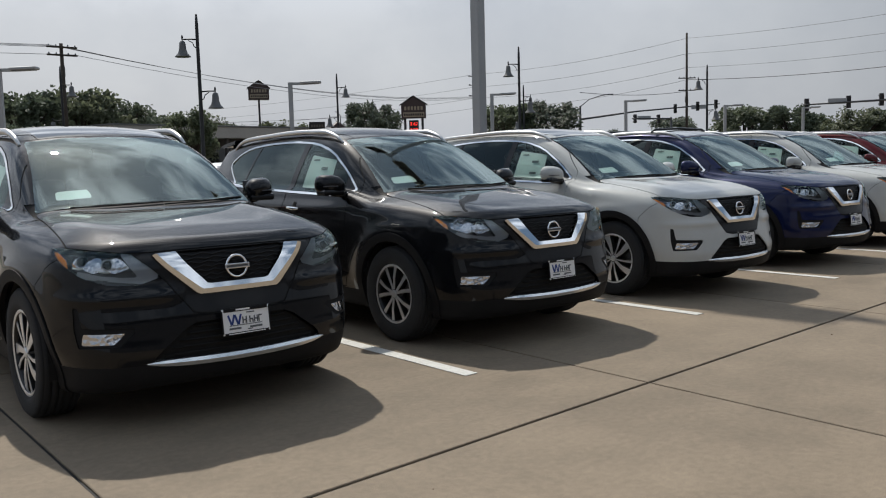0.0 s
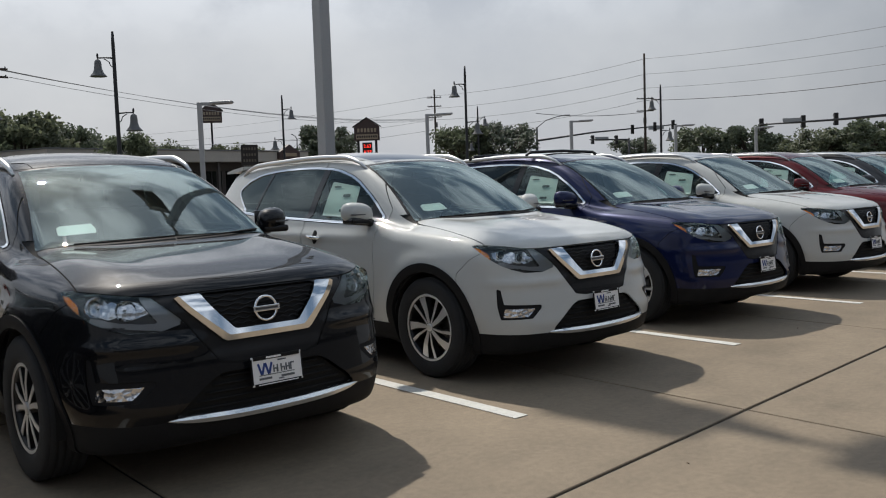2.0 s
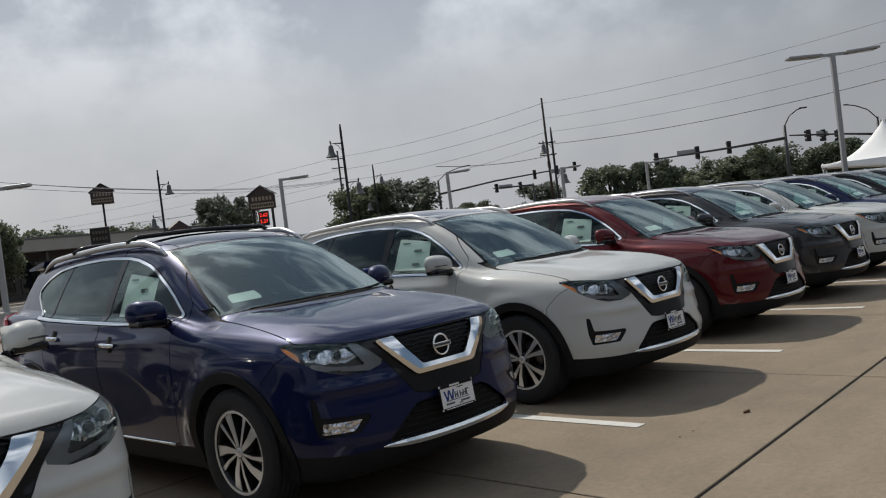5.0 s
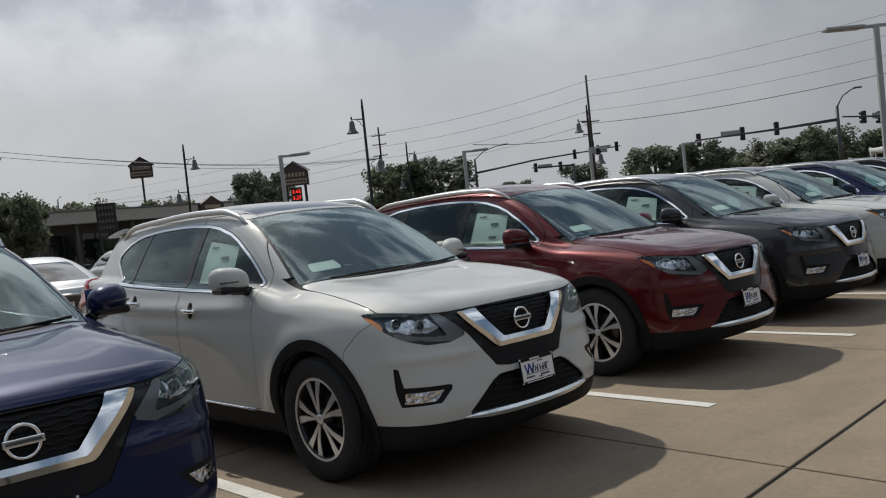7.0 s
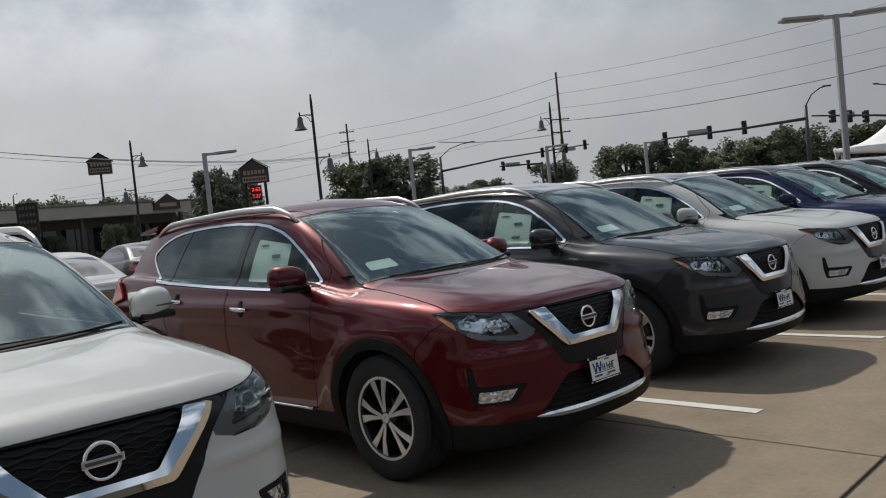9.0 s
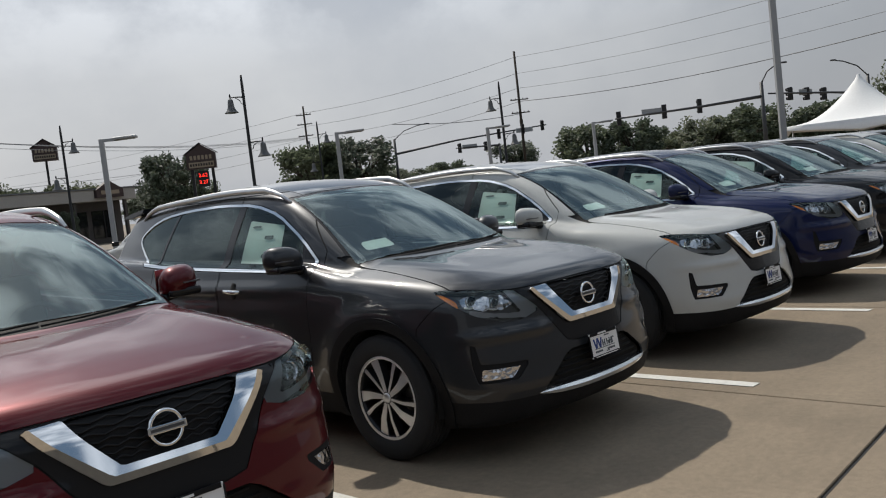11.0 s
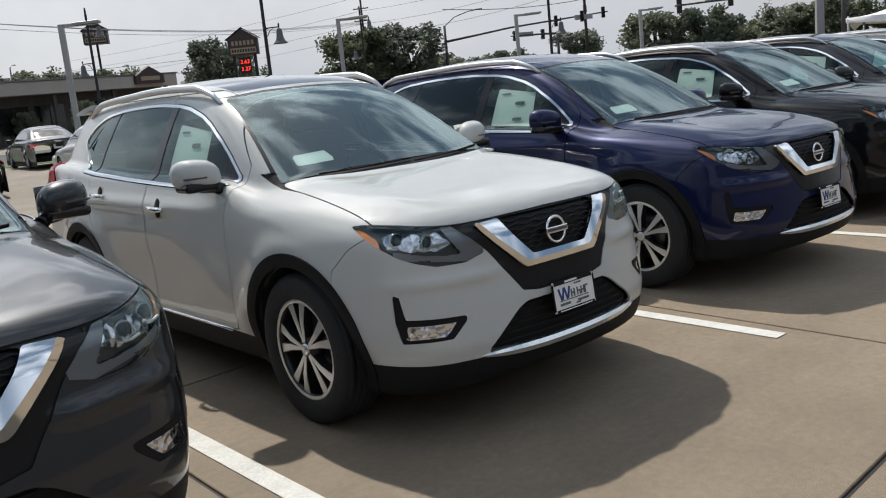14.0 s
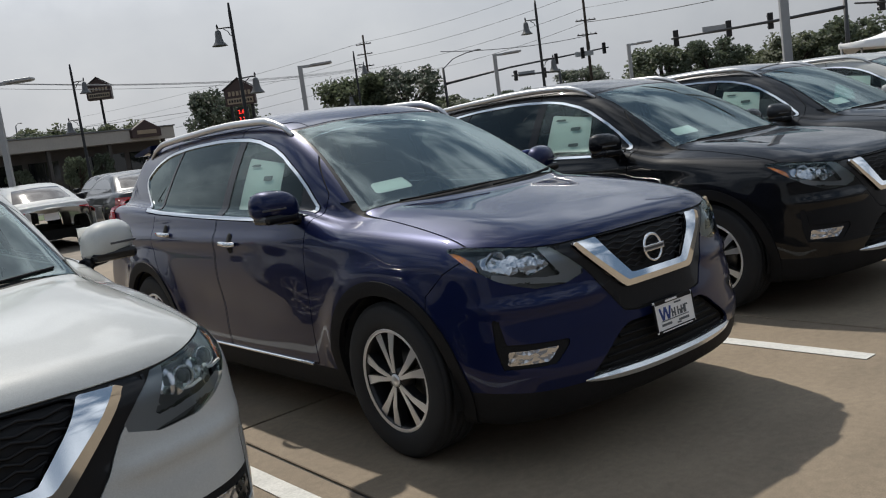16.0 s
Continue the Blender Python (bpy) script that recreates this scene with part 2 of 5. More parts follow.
class Skin:
    """Triangles with a place and a normal at each corner."""

    def __init__(self, v, n, t):
        self.v, self.n, self.t = np.asarray(v, float).reshape(-1, 3), np.asarray(n, float).reshape(-1, 3), np.asarray(t, int).reshape(-1, 3)

    def cut(self, f):
        """Splits along f = 0: the piece where f < 0, and the rest."""
        f = np.where(np.abs(f) < 1e-5, 1e-5, f)
        neg = f[self.t] < 0
        k = neg.sum(1)
        inside, outside = [self.t[k == 3]], [self.t[k == 0]]
        v, n, made, base = [], [], {}, len(self.v)

        def mid(a, b):
            key = (a, b) if a < b else (b, a)
            if key not in made:
                s = f[a] / (f[a] - f[b])
                made[key] = base + len(v)
                v.append(self.v[a] + s * (self.v[b] - self.v[a]))
                m = self.n[a] + s * (self.n[b] - self.n[a])
                n.append(m / (np.linalg.norm(m) + 1e-9))
            return made[key]

        one, two = [], []
        for tri, g in zip(self.t[(k == 1) | (k == 2)], neg[(k == 1) | (k == 2)]):
            lone = int(np.argmax(g)) if g.sum() == 1 else int(np.argmin(g))
            a, b, c = tri[lone], tri[(lone + 1) % 3], tri[(lone + 2) % 3]
            p, q = mid(a, b), mid(a, c)
            small, large = [(a, p, q)], [(p, b, c), (p, c, q)]
            (one if g.sum() == 1 else two).extend(small)
            (two if g.sum() == 1 else one).extend(large)
        inside.append(np.array(one, int).reshape(-1, 3))
        outside.append(np.array(two, int).reshape(-1, 3))
        v = np.vstack((self.v, np.array(v).reshape(-1, 3)))
        n = np.vstack((self.n, np.array(n).reshape(-1, 3)))
        return [Skin(v, n, np.vstack(s)).tidy() for s in (inside, outside)]

    def tidy(self):
        used = np.unique(self.t)
        new_id = np.zeros(len(self.v), int)
        new_id[used] = np.arange(len(used))
        return Skin(self.v[used], self.n[used], new_id[self.t])

    def mirrored(self):
        v, n = self.v * (-1, 1, 1), self.n * (-1, 1, 1)
        return Skin(v, n, self.t[:, ::-1])

    def both(self):
        m = self.mirrored()
        return Skin(np.vstack((self.v, m.v)), np.vstack((self.n, m.n)), np.vstack((self.t, m.t + len(self.v))))

    def pushed(self, d):
        return Skin(self.v + self.n * d, self.n, self.t)

    def tilted(self, up):
        """The same with its faces' sheen leaning upwards, as on a bevelled bar."""
        n = self.n + np.array((0, 0, up))
        return Skin(self.v, n / np.linalg.norm(n, axis=1)[:, None], self.t)

    def mesh(self, name, rim=0.012):
        """A Blender mesh, its open edges turned inwards by rim."""
        v, n, t = list(map(tuple, self.v)), list(map(tuple, self.n)), list(map(tuple, self.t))
        if rim:
            seen = {}
            for a, b, c in self.t:
                for e in ((a, b), (b, c), (c, a)):
                    seen[e] = 1
            for a, b in list(seen):
                if (b, a) in seen or (abs(self.v[a][0]) < 1e-4 and abs(self.v[b][0]) < 1e-4):
                    continue
                pa, pb, na, nb = self.v[a], self.v[b], self.n[a], self.n[b]
                w = np.cross(pb - pa, na)
                w = w / (np.linalg.norm(w) + 1e-9)
                k = len(v)
                v += [tuple(pa), tuple(pb), tuple(pb - nb * rim), tuple(pa - na * rim)]
                n += [tuple(w)] * 4
                t += [(k + 1, k, k + 3), (k + 1, k + 3, k + 2)]
        me = bpy.data.meshes.new(name)
        me.from_pydata(v, [], t)
        for p in me.polygons:
            p.use_smooth = True
        me.normals_split_custom_set_from_vertices(n)
        return me


def skin_of(field, h, low, high):
    """The surface of a field on a grid of step h, for x above 0."""
    ax = [np.arange(low[i], high[i] + h, h) for i in range(3)]
    g = np.meshgrid(*ax, indexing="ij")
    f = field(*g)
    s = f < 0
    corner = [(i, j, k) for i in (0, 1) for j in (0, 1) for k in (0, 1)]
    shp = np.array(f.shape) - 1
    at = lambda arr, o: arr[o[0]:o[0] + shp[0], o[1]:o[1] + shp[1], o[2]:o[2] + shp[2]]
    count = sum(at(s, o).astype(int) for o in corner)
    live = (count > 0) & (count < 8)
    tot, num = np.zeros((*shp, 3)), np.zeros(shp)
    for p in corner:
        for axis in range(3):
            if p[axis]:
                continue
            q = list(p)
            q[axis] = 1
            fa, fb = at(f, p), at(f, q)
            crossed = (fa < 0) != (fb < 0)
            w = np.where(crossed, fa / np.where(crossed, fa - fb, 1), 0)
            for i in range(3):
                tot[..., i] += np.where(crossed, p[i] + (w if i == axis else 0), 0)
            num += crossed
    ids = -np.ones(shp, int)
    idx = np.argwhere(live)
    ids[live] = np.arange(len(idx))
    v = np.array(low) + h * (idx + tot[live] / num[live][:, None])
    quads = []
    for axis in range(3):
        o, p = (axis + 1) % 3, (axis + 2) % 3
        sl = [slice(None)] * 3
        sl[axis] = slice(0, -1)
        sm = list(sl)
        sm[axis] = slice(1, None)
        a, b = s[tuple(sl)], s[tuple(sm)]
        for edge in np.argwhere(a != b):
            if min(edge[o], edge[p]) < 1 or edge[o] >= shp[o] or edge[p] >= shp[p]:
                continue
            cells = []
            for do, dp in ((-1, -1), (0, -1), (0, 0), (-1, 0)):
                c = edge.copy()
                c[o] += do
                c[p] += dp
                cells.append(ids[tuple(c)])
            quads.append(cells if a[tuple(edge)] else cells[::-1])

    def slope(v):
        e = 0.002
        return np.stack([(field(*(v + d).T) - field(*(v - d).T)) / (2 * e) for d in np.eye(3) * e], 1)

    for _ in range(4):
        gr = slope(v)
        move = -field(*v.T)[:, None] * gr / (np.sum(gr * gr, 1)[:, None] + 1e-6)
        size = np.linalg.norm(move, axis=1)[:, None]
        v = v + move * np.minimum(1, h / (size + 1e-9))
    q = np.array(quads)
    t = np.vstack((q[:, [0, 1, 2]], q[:, [0, 2, 3]]))
    n = slope(v)
    n /= np.linalg.norm(n, axis=1)[:, None] + 1e-9
    return Skin(v, n, t).cut(-v[:, 0])[0]


def inside(poly, p, q):
    """Signed distance of the points (p, q) from a polygon, negative inside."""
    best, sign = np.full(len(p), 1e9), np.ones(len(p))
    for (x0, y0), (x1, y1) in zip(poly, poly[1:] + poly[:1]):
        ex, ey, wx, wy = x1 - x0, y1 - y0, p - x0, q - y0
        t = np.clip((wx * ex + wy * ey) / (ex * ex + ey * ey), 0, 1)
        best = np.minimum(best, (wx - ex * t) ** 2 + (wy - ey * t) ** 2)
        c1, c2, c3 = q >= y0, q < y1, ex * wy > ey * wx
        sign = np.where((c1 & c2 & c3) | (~c1 & ~c2 & ~c3), -sign, sign)
    return sign * np.sqrt(best)


def rounded(poly, times=2):
    """Cuts a polygon's corners."""
    for _ in range(times):
        out = []
        for (x0, y0), (x1, y1) in zip(poly, poly[1:] + poly[:1]):
            out += [(0.8 * x0 + 0.2 * x1, 0.8 * y0 + 0.2 * y1), (0.2 * x0 + 0.8 * x1, 0.2 * y0 + 0.8 * y1)]
        poly = out
    return poly

# ---- materials ----
def material(name):
    m = bpy.data.materials.new(name)
    m.use_nodes = True
    return m, m.node_tree.nodes, m.node_tree.links, m.node_tree.nodes["Principled BSDF"]


def plain(name, colour, rough=0.5, metal=0.0, vary=0.0, scale=6.0, relief=0.0, coat=0.0, spec=0.5):
    """One colour, with soft blotches and a fine grain over it."""
    m, nodes, links, b = material(name)
    b.inputs["Roughness"].default_value, b.inputs["Metallic"].default_value = rough, metal
    b.inputs["Coat Weight"].default_value, b.inputs["Coat Roughness"].default_value = coat, 0.03
    b.inputs["Specular IOR Level"].default_value = spec
    b.inputs["Base Color"].default_value = (*colour, 1)
    if vary or relief:
        at = nodes.new("ShaderNodeTexCoord")
        n1, n2 = nodes.new("ShaderNodeTexNoise"), nodes.new("ShaderNodeTexNoise")
        n1.inputs["Scale"].default_value, n2.inputs["Scale"].default_value = scale, scale * 14
        n1.inputs["Detail"].default_value = n2.inputs["Detail"].default_value = 5
        for n in (n1, n2):
            links.new(at.outputs["Object"], n.inputs["Vector"])
        both = nodes.new("ShaderNodeMath")
        links.new(n1.outputs[0], both.inputs[0])
        links.new(n2.outputs[0], both.inputs[1])
        ramp = nodes.new("ShaderNodeMapRange")
        ramp.inputs["From Min"].default_value, ramp.inputs["From Max"].default_value = 0.6, 1.4
        ramp.inputs["To Min"].default_value, ramp.inputs["To Max"].default_value = 1 - vary, 1 + vary
        links.new(both.outputs[0], ramp.inputs["Value"])
        tint = nodes.new("ShaderNodeVectorMath")
        tint.operation = "SCALE"
        tint.inputs[0].default_value = colour
        links.new(ramp.outputs[0], tint.inputs["Scale"])
        links.new(tint.outputs[0], b.inputs["Base Color"])
        if relief:
            bu = nodes.new("ShaderNodeBump")
            bu.inputs["Strength"].default_value, bu.inputs["Distance"].default_value = relief, 0.02
            links.new(n2.outputs[0], bu.inputs["Height"])
            links.new(bu.outputs[0], b.inputs["Normal"])
    return m


def car_paint(name, colour, metal=0.35, rough=0.36):
    """Lacquer over fine metal flakes, with a trace of road dust."""
    m, nodes, links, b = material(name)
    b.inputs["Metallic"].default_value, b.inputs["Roughness"].default_value = metal, rough
    b.inputs["Coat Weight"].default_value, b.inputs["Coat Roughness"].default_value = 1.0, 0.025
    b.inputs["Coat IOR"].default_value, b.inputs["Specular IOR Level"].default_value = 1.38, 0.04
    at, flake, dust = nodes.new("ShaderNodeTexCoord"), nodes.new("ShaderNodeTexVoronoi"), nodes.new("ShaderNodeTexNoise")
    flake.inputs["Scale"].default_value, dust.inputs["Scale"].default_value = 700, 3.5
    dust.inputs["Detail"].default_value = 6
    links.new(at.outputs["Object"], flake.inputs["Vector"])
    links.new(at.outputs["Object"], dust.inputs["Vector"])
    r = nodes.new("ShaderNodeMapRange")
    r.inputs["To Min"].default_value, r.inputs["To Max"].default_value = 0.85, 1.15
    links.new(flake.outputs["Color"], r.inputs["Value"])
    sc = nodes.new("ShaderNodeVectorMath")
    sc.operation = "SCALE"
    sc.inputs[0].default_value = colour
    links.new(r.outputs[0], sc.inputs["Scale"])
    mix = nodes.new("ShaderNodeMix")
    mix.data_type = "RGBA"
    d = nodes.new("ShaderNodeMapRange")
    d.inputs["From Min"].default_value, d.inputs["From Max"].default_value, d.inputs["To Max"].default_value = 0.4, 0.8, 0.006
    links.new(dust.outputs[0], d.inputs["Value"])
    links.new(d.outputs[0], mix.inputs["Factor"])
    links.new(sc.outputs[0], mix.inputs["A"])
    mix.inputs["B"].default_value = (0.42, 0.38, 0.32, 1)
    links.new(mix.outputs["Result"], b.inputs["Base Color"])
    return m


def glass(name, tint, rough=0.0, ior=1.62):
    """A thin pane: clear tint behind a mirror that grows at a slant."""
    m, nodes, links, b = material(name)
    nodes.remove(b)
    clear, shine, mix, fres = nodes.new("ShaderNodeBsdfTransparent"), nodes.new("ShaderNodeBsdfGlossy"), nodes.new("ShaderNodeMixShader"), nodes.new("ShaderNodeFresnel")
    clear.inputs["Color"].default_value = (*tint, 1)
    shine.inputs["Roughness"].default_value, shine.inputs["Color"].default_value = rough, (0.86, 1.0, 0.98, 1)
    fres.inputs["IOR"].default_value = ior
    links.new(fres.outputs[0], mix.inputs[0])
    links.new(clear.outputs[0], mix.inputs[1])
    links.new(shine.outputs[0], mix.inputs[2])
    links.new(mix.outputs[0], nodes["Material Output"].inputs["Surface"])
    return m


def faceted(name):
    """Bright lamp reflector pressed into small uneven facets."""
    m, nodes, links, b = material(name)
    b.inputs["Base Color"].default_value = (0.62, 0.63, 0.66, 1)
    b.inputs["Metallic"].default_value, b.inputs["Roughness"].default_value = 1.0, 0.14
    at, cells, bu = nodes.new("ShaderNodeTexCoord"), nodes.new("ShaderNodeTexVoronoi"), nodes.new("ShaderNodeBump")
    cells.inputs["Scale"].default_value = 34
    bu.inputs["Strength"].default_value, bu.inputs["Distance"].default_value = 0.45, 0.01
    links.new(at.outputs["Object"], cells.inputs["Vector"])
    links.new(cells.outputs["Distance"], bu.inputs["Height"])
    links.new(bu.outputs[0], b.inputs["Normal"])
    return m


def glow(name, colour, strength):
    m, nodes, links, b = material(name)
    b.inputs["Base Color"].default_value = (0.02, 0.02, 0.02, 1)
    b.inputs["Emission Color"].default_value, b.inputs["Emission Strength"].default_value = (*colour, 1), strength
    return m


def concrete(name, colour, seed=0.0):
    """Broomed concrete slab with stains, tyre marks and fine cracks of tone."""
    m, nodes, links, b = material(name)
    b.inputs["Roughness"].default_value = 0.82
    geo = nodes.new("ShaderNodeNewGeometry")
    shift = nodes.new("ShaderNodeVectorMath")
    shift.inputs[1].default_value = (seed, seed * 1.7, 0)
    links.new(geo.outputs["Position"], shift.inputs[0])
    tone = None
    for scale, low, high, detail, squeeze in ((0.35, 0.80, 1.16, 5, (1, 1, 1)), (2.3, 0.88, 1.10, 8, (1, 1, 1)), (26, 0.87, 1.12, 6, (1, 1, 1)), (190, 0.72, 1.26, 3, (1, 1, 1)), (1.1, 0.93, 1.05, 4, (0.35, 2.5, 1))):
        mp, n, r = nodes.new("ShaderNodeMapping"), nodes.new("ShaderNodeTexNoise"), nodes.new("ShaderNodeMapRange")
        mp.inputs["Scale"].default_value = squeeze
        n.inputs["Scale"].default_value, n.inputs["Detail"].default_value, n.inputs["Roughness"].default_value = scale, detail, 0.6
        r.inputs["From Min"].default_value, r.inputs["From Max"].default_value, r.inputs["To Min"].default_value, r.inputs["To Max"].default_value = 0.3, 0.7, low, high
        links.new(shift.outputs[0], mp.inputs["Vector"])
        links.new(mp.outputs[0], n.inputs["Vector"])
        links.new(n.outputs[0], r.inputs["Value"])
        if tone is None:
            tone = r.outputs[0]
        else:
            mul = nodes.new("ShaderNodeMath")
            mul.operation = "MULTIPLY"
            links.new(tone, mul.inputs[0])
            links.new(r.outputs[0], mul.inputs[1])
            tone = mul.outputs[0]
        last = n
    spots, cut = nodes.new("ShaderNodeTexNoise"), nodes.new("ShaderNodeMapRange")
    spots.inputs["Scale"].default_value, spots.inputs["Detail"].default_value = 0.9, 3
    cut.inputs["From Min"].default_value, cut.inputs["From Max"].default_value, cut.inputs["To Min"].default_value, cut.inputs["To Max"].default_value = 0.60, 0.72, 1.0, 0.82
    links.new(shift.outputs[0], spots.inputs["Vector"])
    links.new(spots.outputs[0], cut.inputs["Value"])
    mul = nodes.new("ShaderNodeMath")
    mul.operation = "MULTIPLY"
    links.new(tone, mul.inputs[0])
    links.new(cut.outputs[0], mul.inputs[1])
    sc = nodes.new("ShaderNodeVectorMath")
    sc.operation = "SCALE"
    sc.inputs[0].default_value = colour
    links.new(mul.outputs[0], sc.inputs["Scale"])
    links.new(sc.outputs[0], b.inputs["Base Color"])
    fine, bu = nodes.new("ShaderNodeTexNoise"), nodes.new("ShaderNodeBump")
    fine.inputs["Scale"].default_value, fine.inputs["Detail"].default_value = 120, 4
    bu.inputs["Strength"].default_value, bu.inputs["Distance"].default_value = 0.25, 0.006
    links.new(shift.outputs[0], fine.inputs["Vector"])
    links.new(fine.outputs[0], bu.inputs["Height"])
    links.new(bu.outputs[0], b.inputs["Normal"])
    return m


def leaves(name, colour):
    m, nodes, links, b = material(name)
    b.inputs["Roughness"].default_value = 0.6
    geo, r, sc = nodes.new("ShaderNodeNewGeometry"), nodes.new("ShaderNodeMapRange"), nodes.new("ShaderNodeVectorMath")
    r.inputs["To Min"].default_value, r.inputs["To Max"].default_value = 0.55, 1.5
    sc.operation = "SCALE"
    sc.inputs[0].default_value = colour
    links.new(geo.outputs["Random Per Island"], r.inputs["Value"])
    links.new(r.outputs[0], sc.inputs["Scale"])
    links.new(sc.outputs[0], b.inputs["Base Color"])
    thin, mix = nodes.new("ShaderNodeBsdfTranslucent"), nodes.new("ShaderNodeMixShader")
    mix.inputs[0].default_value = 0.4
    links.new(sc.outputs[0], thin.inputs["Color"])
    links.new(b.outputs[0], mix.inputs[1])
    links.new(thin.outputs[0], mix.inputs[2])
    links.new(mix.outputs[0], nodes["Material Output"].inputs["Surface"])
    return m


PAINT = {
    "black": car_paint("black_paint", (0.004, 0.0045, 0.006), 0.0, 0.4),
    "white": car_paint("white_pearl_paint", (0.51, 0.517, 0.50), 0.0, 0.4),
    "blue": car_paint("deep_blue_paint", (0.006, 0.011, 0.052), 0.35),
    "red": car_paint("dark_red_paint", (0.085, 0.006, 0.009), 0.35),
    "grey": car_paint("gun_grey_paint", (0.038, 0.040, 0.044), 0.5),
    "silver": car_paint("silver_paint", (0.45, 0.46, 0.47), 0.7),
}
CHROME = plain("chrome", (0.86, 0.87, 0.88), 0.07, 1.0)
SATIN = plain("satin_aluminium", (0.62, 0.62, 0.62), 0.32, 0.9)
LIP = plain("bright_bumper_strip", (0.80, 0.81, 0.82), 0.22, 0.9)
CLADDING = plain("rough_black_plastic", (0.010, 0.010, 0.011), 0.65, 0, 0.2, 8, 0.15, spec=0.2)
GLOSS_BLACK = plain("gloss_black_plastic", (0.011, 0.011, 0.012), 0.2, coat=0.25, spec=0.2)
GRILLE = plain("grille_black", (0.011, 0.011, 0.012), 0.5, spec=0.25)
INTAKE = plain("intake_black", (0.011, 0.011, 0.011), 0.7, spec=0.2)
GAP = plain("gap_black", (0.004, 0.004, 0.004), 0.9)
RUBBER = plain("tyre_rubber", (0.016, 0.016, 0.017), 0.85, 0, 0.2, 12, 0.2)
RIM_DARK = plain("dark_rim_paint", (0.02, 0.02, 0.022), 0.35, 0.3)
RIM_FACE = plain("machined_rim_face", (0.74, 0.75, 0.77), 0.3, 0.7)
RIM_SILVER = plain("silver_rim_paint", (0.50, 0.51, 0.53), 0.35, 0.65)
DISC = plain("brake_disc_steel", (0.14, 0.135, 0.13), 0.4, 0.8)
FRONT_GLASS = glass("clear_tinted_glass", (0.56, 0.74, 0.73), ior=2.9)
DOOR_GLASS = glass("clear_door_glass", (0.58, 0.72, 0.68), ior=1.5)
DARK_GLASS = glass("privacy_glass", (0.10, 0.10, 0.10), ior=1.5)
LENS = glass("clear_lens", (0.92, 0.93, 0.94))
ROOF_GLASS = plain("dark_roof_glass", (0.006, 0.007, 0.008), 0.04, coat=1.0)
AMBER = plain("amber_reflector", (0.85, 0.26, 0.02), 0.18, coat=0.8)
TAIL_RED = plain("red_lamp_plastic", (0.38, 0.012, 0.012), 0.15, coat=0.8)
REFLECTOR = plain("lamp_reflector", (0.26, 0.265, 0.28), 0.3, 0.6)
LAMP_CHROME = faceted("facet_reflector")
LAMP_DARK = plain("lamp_housing_grey", (0.09, 0.092, 0.10), 0.3, 0.5)
CABIN = plain("cabin_charcoal", (0.028, 0.028, 0.029), 0.75, 0, 0.2, 10)
SEAT = plain("charcoal_seat_cloth", (0.04, 0.04, 0.042), 0.9, 0, 0.25, 30, 0.2)
PAPER = plain("white_paper", (0.84, 0.86, 0.86), 0.6)
INK = plain("print_grey", (0.12, 0.13, 0.14), 0.7)
BLUE_INK = plain("print_blue", (0.02, 0.05, 0.22), 0.6)
BOARD = plain("white_plate_board", (0.82, 0.82, 0.82), 0.35)

# ---- ground ----
CONCRETE = concrete("worn_concrete", (0.232, 0.182, 0.126))
FAR_CONCRETE = concrete("far_concrete", (0.20, 0.165, 0.125), 31.0)
SEALANT = plain("black_joint_sealant", (0.018, 0.017, 0.016), 0.8, 0, 0.3, 5)
LINE_PAINT = plain("white_line_paint", (0.62, 0.61, 0.57), 0.8, 0, 0.22, 5, 0.15)
ASPHALT = plain("asphalt", (0.05, 0.05, 0.052), 0.9, 0, 0.2, 2, 0.2)
GRASS = plain("mown_grass", (0.07, 0.10, 0.035), 0.95, 0, 0.3, 1.2, 0.3)
tagged(part("ground", boxed((300, 300, -0.07), (4000, 4000, 0.1)), FAR_CONCRETE, None), "pale worn concrete reaching to the horizon", "ground", kind="structure")
tagged(part("road", boxed((80, 50, -0.017), (400, 13, 0.01), Matrix.Rotation(radians(0), 3, "Z")), ASPHALT, None), "grey asphalt street beyond the lot", "road", kind="structure")
tagged(part("verge", boxed((80, 40.5, -0.012), (400, 5, 0.02)), GRASS, None), "mown grass strip beside the street", "verge", kind="structure")
tagged(part("joint_filler", boxed((19.4, 4.62, -0.017), (53, 23.4, 0.01)), SEALANT, None), "black sealant between concrete slabs", "joint", kind="structure")

# ---- buildings and far things ----
FASCIA = plain("tan_fascia", (0.36, 0.34, 0.31), 0.7, 0, 0.1, 0.5)
BRICK_DARK = plain("brown_wall", (0.075, 0.067, 0.062), 0.85, 0, 0.2, 1.5)
PALE_WALL = plain("dark_grey_wall_panel", (0.10, 0.10, 0.105), 0.6, 0, 0.1, 0.6)
SHOP_GLASS = plain("dark_shop_glass", (0.012, 0.014, 0.015), 0.05, coat=0.5)
STEEL_BLACK = plain("black_painted_steel", (0.012, 0.012, 0.013), 0.5, 0.2)
STEEL_WHITE = plain("pale_grey_painted_steel", (0.32, 0.33, 0.34), 0.45, 0.2, 0.06, 3)
STEEL_GALV = plain("galvanised_steel", (0.16, 0.165, 0.17), 0.5, 0.5, 0.15, 4)
SIGNAL_STEEL = plain("dark_signal_steel", (0.055, 0.056, 0.058), 0.5, 0.3, 0.15, 4)
BELL_METAL = plain("dull_bell_metal", (0.12, 0.12, 0.12), 0.45, 0.5)
POLE_WOOD = plain("weathered_pole_wood", (0.045, 0.036, 0.028), 0.9, 0, 0.25, 3, 0.3)
WIRE = plain("grey_wire", (0.26, 0.26, 0.265), 0.7)
